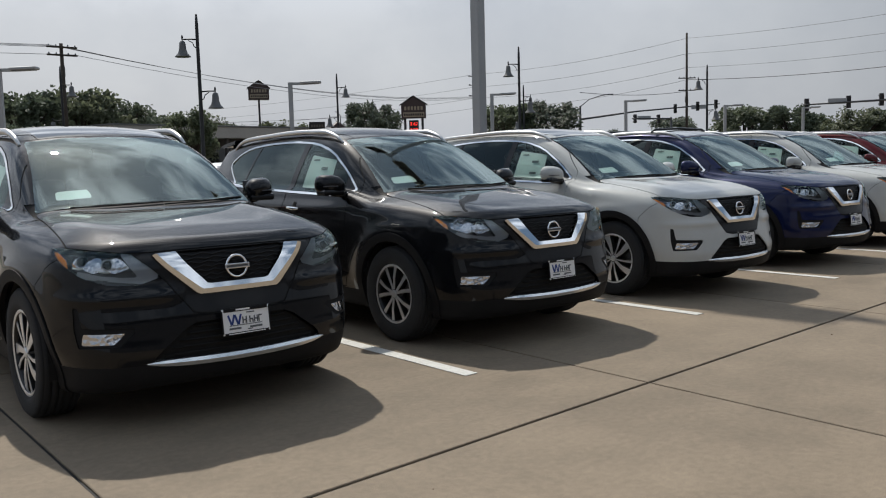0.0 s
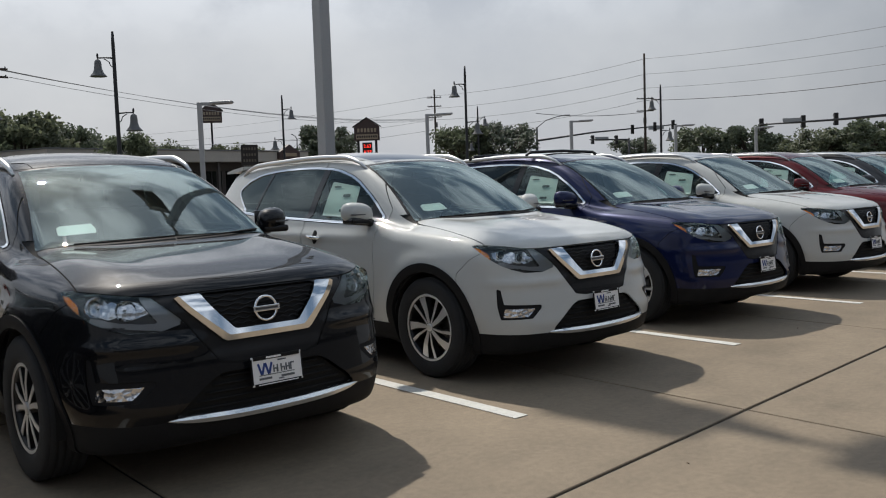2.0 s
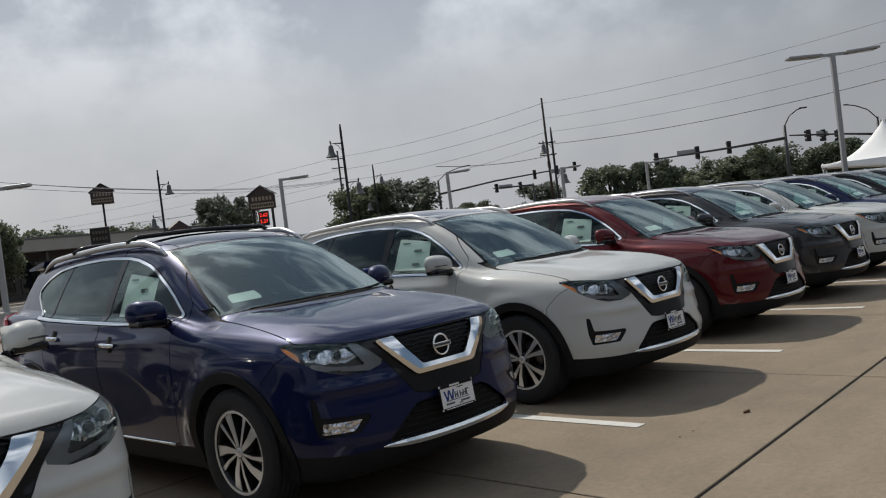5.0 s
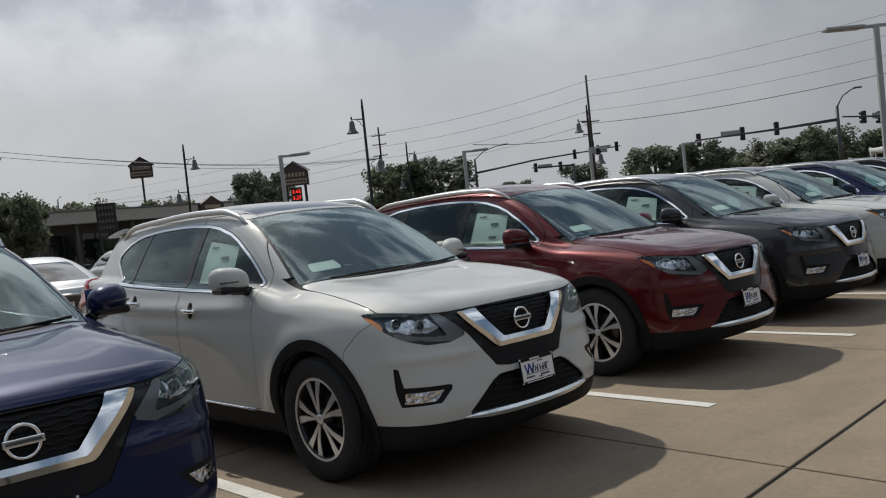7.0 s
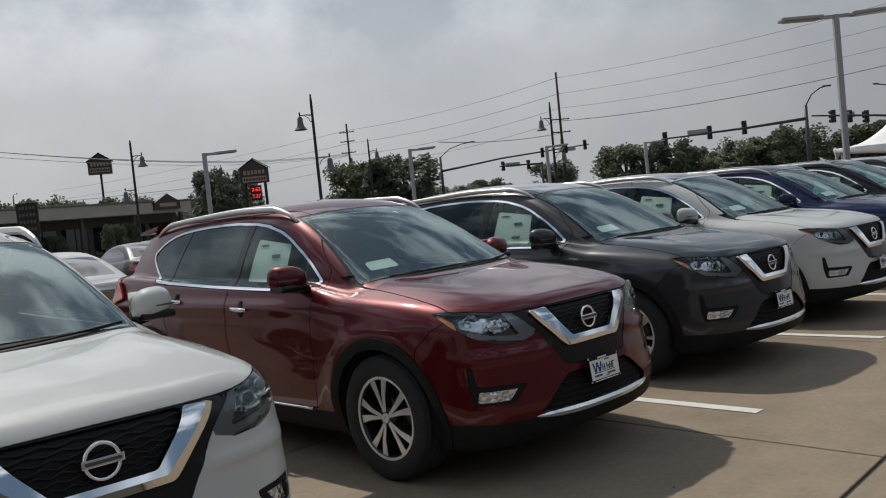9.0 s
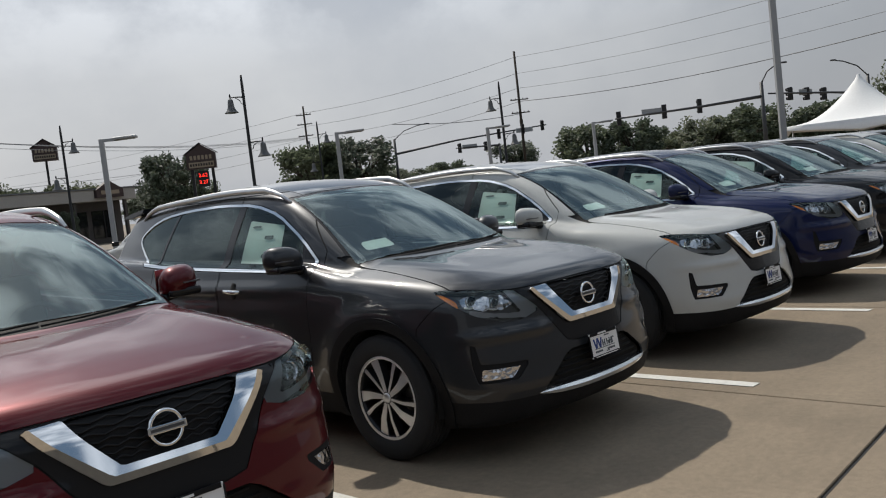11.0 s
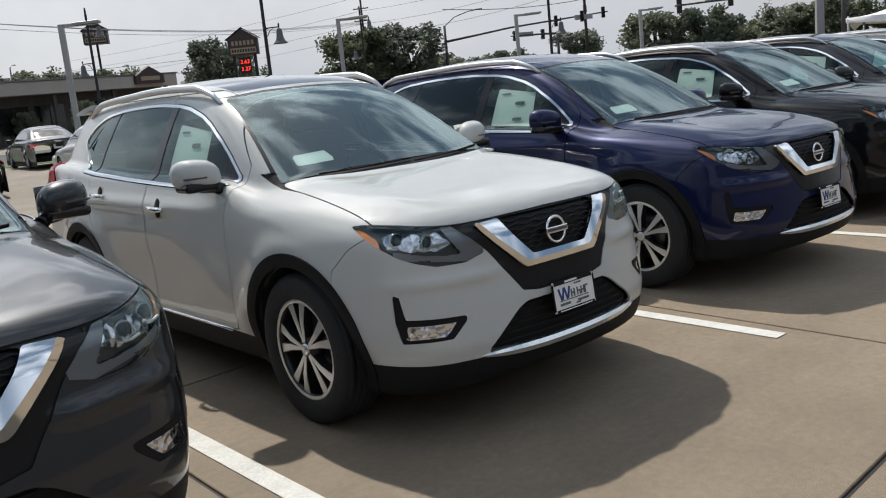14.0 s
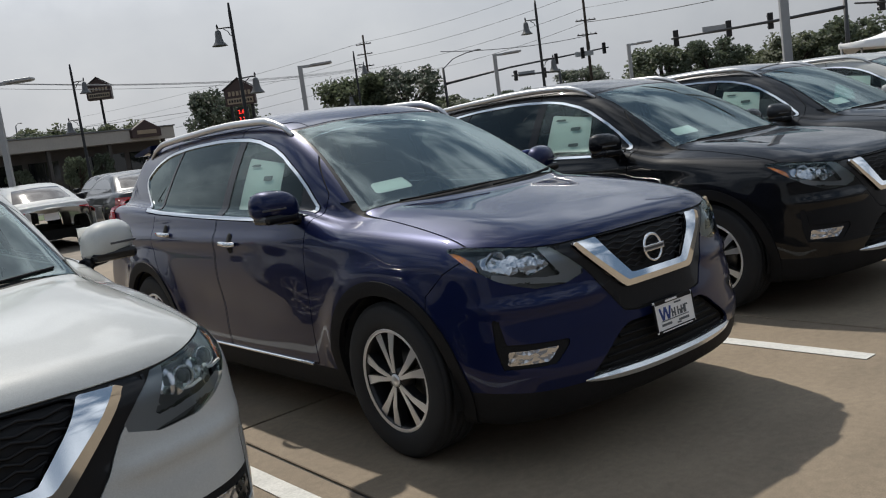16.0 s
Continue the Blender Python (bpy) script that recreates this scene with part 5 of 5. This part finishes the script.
        if sg < 0:
            bmesh.ops.reverse_faces(bm, faces=bm.faces)
        cap = mesh_part("mirror", bpy.data.meshes.new("mirror"), PAINT["white"], car)
        smooth(bm).to_mesh(cap.data)
        bm.free()
        p, n = meet("side", 1.56, 1.085)
        part("mirror_arm", tube([(sg * (p.x - 0.02), 1.57, 1.09), (sg * 0.87, 1.60, 1.105), (sg * 0.94, 1.625, 1.115)], [0.034, 0.028, 0.03], 8), GLOSS_BLACK, cap)
        part("mirror_base", boxed((sg * 0.955, 1.605, 1.122), (0.19, 0.15, 0.048), None, 0.018), GLOSS_BLACK, cap)
        part("mirror_stripe", boxed((sg * 0.995, 1.537, 1.17), (0.12, 0.012, 0.010), Matrix.Rotation(sg * 0.25, 3, "Z"), 0.003), LAMP_DARK, cap)
        part("mirror_glass", boxed((sg * 0.955, 1.656, 1.182), (0.20, 0.004, 0.13), None, 0.001), CHROME, cap)
    # roof rails
    for sg in (-1, 1):
        bm = bmesh.new()
        pts = []
        for k in range(25):
            s = k / 24
            u = 1.98 + 2.08 * s
            x = 0.578 - 0.10 * max(0, s - 0.55) ** 1.5 - 0.05 * max(0, 0.2 - s)
            p, n = meet("top", x, u)
            lift = 0.058 * min(1, math.sin(math.pi * min(max(s, 0.0), 1.0)) * 2.6) ** 0.6 if 0 < s < 1 else -0.004
            pts.append(Vector((sg * p.x, p.y, p.z + lift)))
        add_tube(bm, pts, [0.012 + 0.010 * min(1, 8 * min(k / 24, 1 - k / 24)) for k in range(25)], 8)
        part("roof_rail", bm, SATIN, car, "satin aluminium roof rail")
    # sill strip
    for sg in (-1, 1):
        pts = [Vector((sg * (meet("side", u, 0.35)[0].x + 0.004), u, 0.352)) for u in np.linspace(1.58, 3.05, 12)]
        part("sill_strip", tube(pts, 0.010, 6), CHROME, car)
    # wipers
    for x0, x1, dy in ((-0.52, 0.02, 0.0), (0.02, 0.62, 0.0)):
        pts = []
        for k in range(9):
            x = x0 + (x1 - x0) * k / 8
            p, n = meet("top", x, 1.052 + 0.40 * abs(x) ** 2.2 + 0.004 * k)
            pts.append(p + n * 0.004)
        part("wiper", tube(pts, 0.005, 6), CLADDING, car)
    # licence board
    p, n = meet("front", 0, 0.575)
    m = Matrix.Translation(Vector((0, min(p.y, 0.0) - 0.016, 0.536))) @ pose(0, 0, 0, 84, 0, 0) @ Matrix.Scale(0.9, 4)
    board = part("licence_board", boxed(m.translation, (0.305, 0.155, 0.006), m.to_3x3(), 0.002), BOARD, car, "white dealer advertising board")
    edge = bmesh.new()
    for cx, cy, w, h in ((0, 0.068, 0.312, 0.022), (0, -0.072, 0.312, 0.016), (-0.1525, 0, 0.008, 0.15), (0.1525, 0, 0.008, 0.15)):
        add_box(edge, m @ Vector((cx, cy, 0.003)), (w * 0.9, h * 0.9, 0.010), m.to_3x3(), 0.001)
    part("board_frame", edge, CLADDING, board, "black plastic plate frame")
    ink = bmesh.new()
    for cx, cy, w, h in ((0.03, 0.046, 0.05, 0.007), (-0.005, -0.024, 0.21, 0.004), (-0.075, -0.042, 0.075, 0.011), (0.060, -0.042, 0.08, 0.011), (0.02, -0.053, 0.03, 0.006)):
        add_box(ink, m @ Vector((cx, cy, 0.0045)), (w, h, 0.003), m.to_3x3())
    for cx, cy, w, h in ((0, -0.072, 0.24, 0.005), (-0.02, 0.068, 0.09, 0.010)):
        part("frame_print", boxed(m @ Vector((cx, cy, 0.0085)), (w, h, 0.001), m.to_3x3()), BOARD, board)
    part("board_print", ink, INK, board)
    big_letters = bmesh.new()
    for k, ang in enumerate((-17, 17, -17, 17)):
        add_box(big_letters, m @ Vector((-0.105 + 0.021 * k, 0.010, 0.0045)), (0.011, 0.062, 0.003), m.to_3x3() @ Matrix.Rotation(radians(-ang), 3, "Z"))
    part("board_initial", big_letters, BLUE_INK, board)
    words = bmesh.new()
    for k, w in enumerate((0.022, 0.008, 0.024, 0.022, 0.022)):
        x = -0.015 + (0, 0.022, 0.045, 0.075, 0.104)[k]
        add_box(words, m @ Vector((x - 0.007, 0.003, 0.0045)), (0.007, 0.040, 0.003), m.to_3x3())
        if k != 1:
            add_box(words, m @ Vector((x + 0.004, 0.003 if k != 4 else 0.02, 0.0045)), (0.018, 0.008, 0.003), m.to_3x3())
        if k in (0, 2, 3):
            add_box(words, m @ Vector((x + 0.012, -0.006 if k != 3 else 0.003, 0.0045)), (0.006, 0.022 if k != 3 else 0.040, 0.003), m.to_3x3())
    part("board_letters", words, INK, board)
    # cabin
    part("cabin_floor", boxed((0, 2.7, 0.42), (1.5, 3.2, 0.10), None, 0.02), CABIN, car)
    dash = bmesh.new()
    add_prism(dash, [(1.22, 0.55), (1.20, 1.02), (1.45, 1.075), (1.78, 1.045), (1.86, 0.98), (1.80, 0.55)], -0.70, 0.70, Matrix(((0, 0, 1, 0), (1, 0, 0, 0), (0, 1, 0, 0), (0, 0, 0, 1))))
    part("dashboard", dash, CABIN, car)
    part("firewall", boxed((0, 1.16, 0.75), (1.3, 0.06, 0.5)), CABIN, car)
    for x in (-0.37, 0.37):
        for y in (2.25, 3.05):
            seat = bmesh.new()
            add_box(seat, (x, y, 0.68), (0.50, 0.50, 0.16), None, 0.05)
            add_box(seat, (x, y + 0.28, 0.98), (0.48, 0.14, 0.62), Matrix.Rotation(radians(-14), 3, "X"), 0.05)
            add_box(seat, (x, y + 0.38, 1.37), (0.26, 0.10, 0.17), Matrix.Rotation(radians(-8), 3, "X"), 0.04)
            part("seat", seat, SEAT, car)
    ring = [Vector((0.37 + 0.185 * math.cos(t), 1.93 + 0.07 * math.sin(t), 0.98 + 0.172 * math.sin(t))) for t in [2 * math.pi * k / 28 for k in range(28)]]
    wheel = tube(ring, 0.015, 8, True)
    add_box(wheel, (0.37, 1.92, 0.97), (0.30, 0.04, 0.07), None, 0.012)
    part("steering_wheel", wheel, CABIN, car)
    part("inner_mirror", boxed((0, 1.93, 1.46), (0.24, 0.05, 0.065), None, 0.015), CABIN, car)
    under = boxed((0, 2.35, 0.32), (1.36, 4.0, 0.22), None, 0.03)
    part("underbody", under, GAP, car)
    for c in AXLES:
        for sg in (-1, 1):
            liner, rows = bmesh.new(), []
            for t in [math.pi * k / 14 for k in range(-1, 16)]:
                rows.append([liner.verts.new((sg * x, c + 0.405 * math.cos(t), WHEEL_Z + 0.405 * math.sin(t))) for x in (0.55, 0.88)])
            for r, s in zip(rows, rows[1:]):
                liner.faces.new((r[0], r[1], s[1], s[0]))
            part("wheel_liner", liner, GAP, car)
    return car


def finish(car, style, halogen, roof_glass, crossbars):
    """Adds what differs from car to car: wheels, lamps, roof."""
    for lens in [o for o in car.children if o.name.split(".")[0] == "headlight"]:
        sg = 1 if lens.data.vertices[0].co.x > 0 else -1
        for qq, z in ((1.0, 0.895), (0.82, 0.872)):
            lo, hi = 0.2, 0.9
            for _ in range(30):
                mid = (lo + hi) / 2
                if mid + meet("front", mid, z)[0].y < qq:
                    lo = mid
                else:
                    hi = mid
            c, n = meet("front", lo, z)
            c, n = Vector((c.x * sg, c.y, c.z)), Vector((n.x * sg * 0.3, n.y, n.z * 0.2)).normalized()
            mm = Matrix.Translation(c - n * 0.05) @ n.to_track_quat("Z", "Y").to_matrix().to_4x4()
            if halogen:
                part("lamp_bowl", lathe([(0.048, 0.036), (0.042, 0.02), (0.028, 0.006), (0.008, 0.0), (0.007, 0.022), (0.0005, 0.024)], 20, mm), CHROME, lens)
            else:
                part("projector_ring", lathe([(0.033, 0.012), (0.031, 0.026), (0.027, 0.026), (0.026, 0.012)], 20, mm), CHROME, lens)
                part("projector_lens", lathe([(0.026, 0.012), (0.022, 0.024), (0.012, 0.031), (0.0005, 0.033)], 20, mm), GLOSS_BLACK, lens)
                eye = [mm @ Vector((p, q, 0.024)) for p, q in ((-0.05, -0.026), (-0.02, -0.034), (0.02, -0.034), (0.05, -0.022))]
                part("daylight_bar", tube(eye, 0.005, 6), PAPER, lens)
    if crossbars:
        for u in (2.45, 3.35):
            p, n = meet("top", 0.56, u)
            part("crossbar", tube([(-0.60, u, p.z + 0.045), (-0.52, u, p.z + 0.085), (0, u, p.z + 0.10), (0.52, u, p.z + 0.085), (0.60, u, p.z + 0.045)], [0.02, 0.017, 0.016, 0.017, 0.02], 8), GLOSS_BLACK, car)
    for c in AXLES:
        for sg in (-1, 1):
            make_wheel(car, style, sg * 0.795, c)
    for o in car.children:
        if roof_glass and o.name.split(".")[0] == "roof_panel":
            o.material_slots[0].material = ROOF_GLASS
            o["label"] = "dark tinted panoramic roof glass"
    return car



SKIN = skin_of(FIELD, 0.022, (-0.056, -0.12, 0.10), (1.02, 4.86, 1.80))
PAINTED = ("hood", "front_bumper", "front_door", "rear_door", "body", "mirror", "spoiler")


def painted(car, colour, label):
    for o in car.children_recursive:
        kind = o.name.split(".")[0]
        if kind in PAINTED or (kind == "roof_panel" and o.material_slots[0].material != ROOF_GLASS):
            o.material_slots[0].material = PAINT[colour]
    return tagged(car, label, "car", "row of parked crossovers")


# style, halogen, roof glass, crossbars, colour, label, x, logo y, turn
ROW = (
    ("blade", False, True, False, "black", "black crossover with machined five-blade wheels and chrome grille", 2.42, 4.22, -4),
    ("silver", True, False, False, "black", "black crossover with silver alloy wheels and no fog lamps", 5.065, 4.21, -4),
    ("blade", False, True, False, "white", "pearl white crossover with a dark roof panel and blade wheels", 7.85, 4.22, -4),
    ("blade", False, True, True, "blue", "deep blue crossover with black roof crossbars on its rails", 10.60, 4.30, -4),
    ("twin", False, True, False, "white", "pearl white crossover with twin-spoke wheels, parked on concrete", 13.345, 4.264, -4),
    ("twin", True, False, False, "red", "dark red crossover with twin-spoke wheels and chrome trim", 16.28, 4.316, -4),
    ("blade", False, True, False, "grey", "gunmetal grey crossover with machined blade wheels", 19.03, 4.337, -4),
    ("twin", False, True, False, "white", "clean pearl white crossover with twin-spoke wheels", 21.66, 4.315, -4),
    ("twin", True, False, False, "blue", "deep blue crossover with twin-spoke wheels and plain roof", 24.47, 4.29, -4),
    ("twin", True, False, False, "black", "black crossover with fog lamps and twin-spoke wheels", 27.25, 4.28, -4),
    ("blade", False, True, False, "grey", "dark grey crossover standing beside a white one", 29.95, 4.28, -4),
    ("twin", True, False, False, "white", "white crossover far along the row of cars", 32.7, 4.28, -4),
    ("twin", True, False, False, "black", "black crossover near the far end of the row", 35.4, 4.28, -4),
)
TEMPLATES, BASE = {}, make_crossover()
for style, halogen, roof_glass, crossbars, colour, label, x, y, turn in ROW:
    key, m = (style, halogen, roof_glass, crossbars), pose(x, y, 0, 0, 0, turn) @ pose(0, -0.085, 0)
    if key in TEMPLATES:
        made = copy_thing(TEMPLATES[key], m)
    else:
        made = TEMPLATES[key] = finish(copy_thing(BASE, m), *key)
    painted(made, colour, label)
for o in (*BASE.children_recursive, BASE):
    bpy.data.objects.remove(o)


# ---- cars parked farther back ----
def make_sedan():
    car = thing("saloon_car", "", "car")
    S = skin_of(sedan_field(), 0.06, (-0.12, -0.12, 0.06), (1.02, 4.8, 1.62))
    big = lambda *fs: np.maximum.reduce(fs)

    def take(f):
        nonlocal S
        got, S = S.cut(f(S.v[:, 0], S.v[:, 1], S.v[:, 2], S.n))
        return got

    for c in (0.93, 3.65):
        take(lambda a, u, z, n: big(np.hypot(u - c, z - 0.33) - 0.36, 0.45 - a))
    side = take(lambda a, u, z, n: big(inside(rounded([(1.55, 0.98), (2.05, 1.26), (2.6, 1.34), (3.2, 1.27), (3.75, 1.03)], 1), u, z), 0.3 - a, 0.3 - n[:, 0]))
    front = take(lambda a, u, z, n: big(inside([(-0.1, 1.0), (0.66, 0.98), (0.52, 1.34), (-0.1, 1.37)], a, z), u - 2.2))
    rear = take(lambda a, u, z, n: big(inside([(-0.1, 1.08), (0.60, 1.06), (0.48, 1.34), (-0.1, 1.36)], a, z), 3.0 - u))
    tail = take(lambda a, u, z, n: big(inside([(0.45, 0.72), (1.1, 0.70), (1.1, 0.90), (0.5, 0.86)], a, z), 4.2 - u))
    dark = take(lambda a, u, z, n: z - 0.27)
    mesh_part("body", S.both().mesh("body"), PAINT["silver"], car)
    for s in (side, side.mirrored()):
        mesh_part("side_window", s.pushed(-0.003).mesh("side_window"), ROOF_GLASS, car)
    mesh_part("windshield", front.both().mesh("windshield"), ROOF_GLASS, car)
    mesh_part("rear_window", rear.both().mesh("rear_window"), ROOF_GLASS, car)
    for s in (tail, tail.mirrored()):
        mesh_part("tail_lamp", s.pushed(0.006).mesh("tail_lamp"), TAIL_RED, car)
    for s in (dark, dark.mirrored()):
        mesh_part("lower_trim", s.mesh("lower_trim"), CLADDING, car)
    part("licence_plate", boxed((0, 4.585, 0.72), (0.30, 0.015, 0.15)), BOARD, car)
    part("underbody", boxed((0, 2.3, 0.32), (1.3, 3.9, 0.2)), GAP, car)
    for y in (0.93, 3.65):
        for sg in (-1, 1):
            w = make_wheel(car, "silver", sg * 0.78, y)
            w.matrix_basis = w.matrix_basis @ Matrix.Diagonal((1, 0.91, 0.91, 1))
            w.location.z = 0.33
    for sg in (-1, 1):
        part("mirror", boxed((sg * 0.98, 1.62, 1.0), (0.2, 0.1, 0.13), None, 0.03), GLOSS_BLACK, car)
    return car


saloon = make_sedan()
BACK = (("grey", "dark grey saloon seen from behind in the far parking row", 31.0, 21.0), ("white", "white saloon parked beside a dark grey one", 28.6, 21.0), ("white", "white saloon in the far row behind the crossovers", 22.6, 24.0), ("grey", "grey saloon parked under a lot lamp", 25.4, 23.0), ("black", "black saloon far across the lot", 34.8, 31.0), ("silver", "silver saloon in the back row", 14.5, 23.0), ("grey", "dark grey saloon beyond the back row", 31.5, 33.0), ("white", "white saloon near the street", 11.0, 24.0), ("white", "white saloon backed up behind the crossovers", 18.3, 12.9), ("silver", "silver saloon backed up behind the crossovers", 15.2, 13.0), ("white", "white saloon standing behind the tall lot lamp", 9.4, 12.2))
for k, (colour, label, x, y) in enumerate(BACK):
    m = pose(x, y + 4.7, 0, 0, 0, 172)
    if k == 0:
        saloon.matrix_basis, made = m, saloon
    else:
        made = copy_thing(saloon, m)
    tagged(made, label, "car", "cars in the back row")
    for o in made.children:
        if o.name.split(".")[0] == "body":
            o.material_slots[0].material = PAINT[colour]


# ---- painted lines and concrete slabs ----
for k in range(14):
    x = 3.86 + 2.735 * k
    line = part("parking_line", boxed((0, 2.7, 0.0035), (0.105, 5.4, 0.003)), LINE_PAINT, None)
    line.matrix_basis = pose(x, 3.88, 0, 0, 0, -4)
    tagged(line, "worn white painted parking line on concrete", "parking line", "parking lines")
debris = plain("dead_leaf", (0.10, 0.045, 0.02), 0.9)
rnd = random.Random(11)
for k in range(26):
    x, y = (12.54, 3.34) if k == 0 else (rnd.uniform(2, 27), rnd.uniform(1.2, 3.9))
    s = 0.035 if k == 0 else rnd.uniform(0.006, 0.013)
    leaf = part("fallen_leaf", prism([(-s, 0), (-0.3 * s, 0.5 * s), (s, 0.1 * s), (0.2 * s, -0.6 * s)], 0, s * 0.4), debris, None)
    leaf.matrix_basis = pose(x, y, 0.001, 12, 8, rnd.uniform(0, 360))
    tagged(leaf, "small dry brown leaf lying on the concrete", "leaf", "leaves on the concrete")
pavement = thing("pavement", "weathered tan concrete slabs with dark joints", "pavement", kind="structure")
W, H, TX, TY, SH = 3.11, 3.36, 0.018, 0.024, 0.09
slab_bm = bmesh.new()
ring = []
for inset, z in ((0, -0.011), (0, -0.004), (0.004, 0.0)):
    ring.append([slab_bm.verts.new((x + SH * y, y, z)) for x, y in ((TX / 2 + inset, TY / 2 + inset), (W - TX / 2 - inset, TY / 2 + inset), (W - TX / 2 - inset, H - TY / 2 - inset), (TX / 2 + inset, H - TY / 2 - inset))])
for r0, r1 in zip(ring, ring[1:]):
    for j in range(4):
        slab_bm.faces.new((r0[j], r0[(j + 1) % 4], r1[(j + 1) % 4], r1[j]))
slab_bm.faces.new(ring[-1])
slab_mesh = bpy.data.meshes.new("slab")
slab_bm.to_mesh(slab_mesh)
slab_mesh.materials.append(CONCRETE)
for row in range(-3, 4):
    for col in range(-4, 14):
        slab = new("slab", slab_mesh)
        slab.parent = pavement
        slab.location = (4.42 + W * col + SH * H * row, 2.94 + H * row, 0)
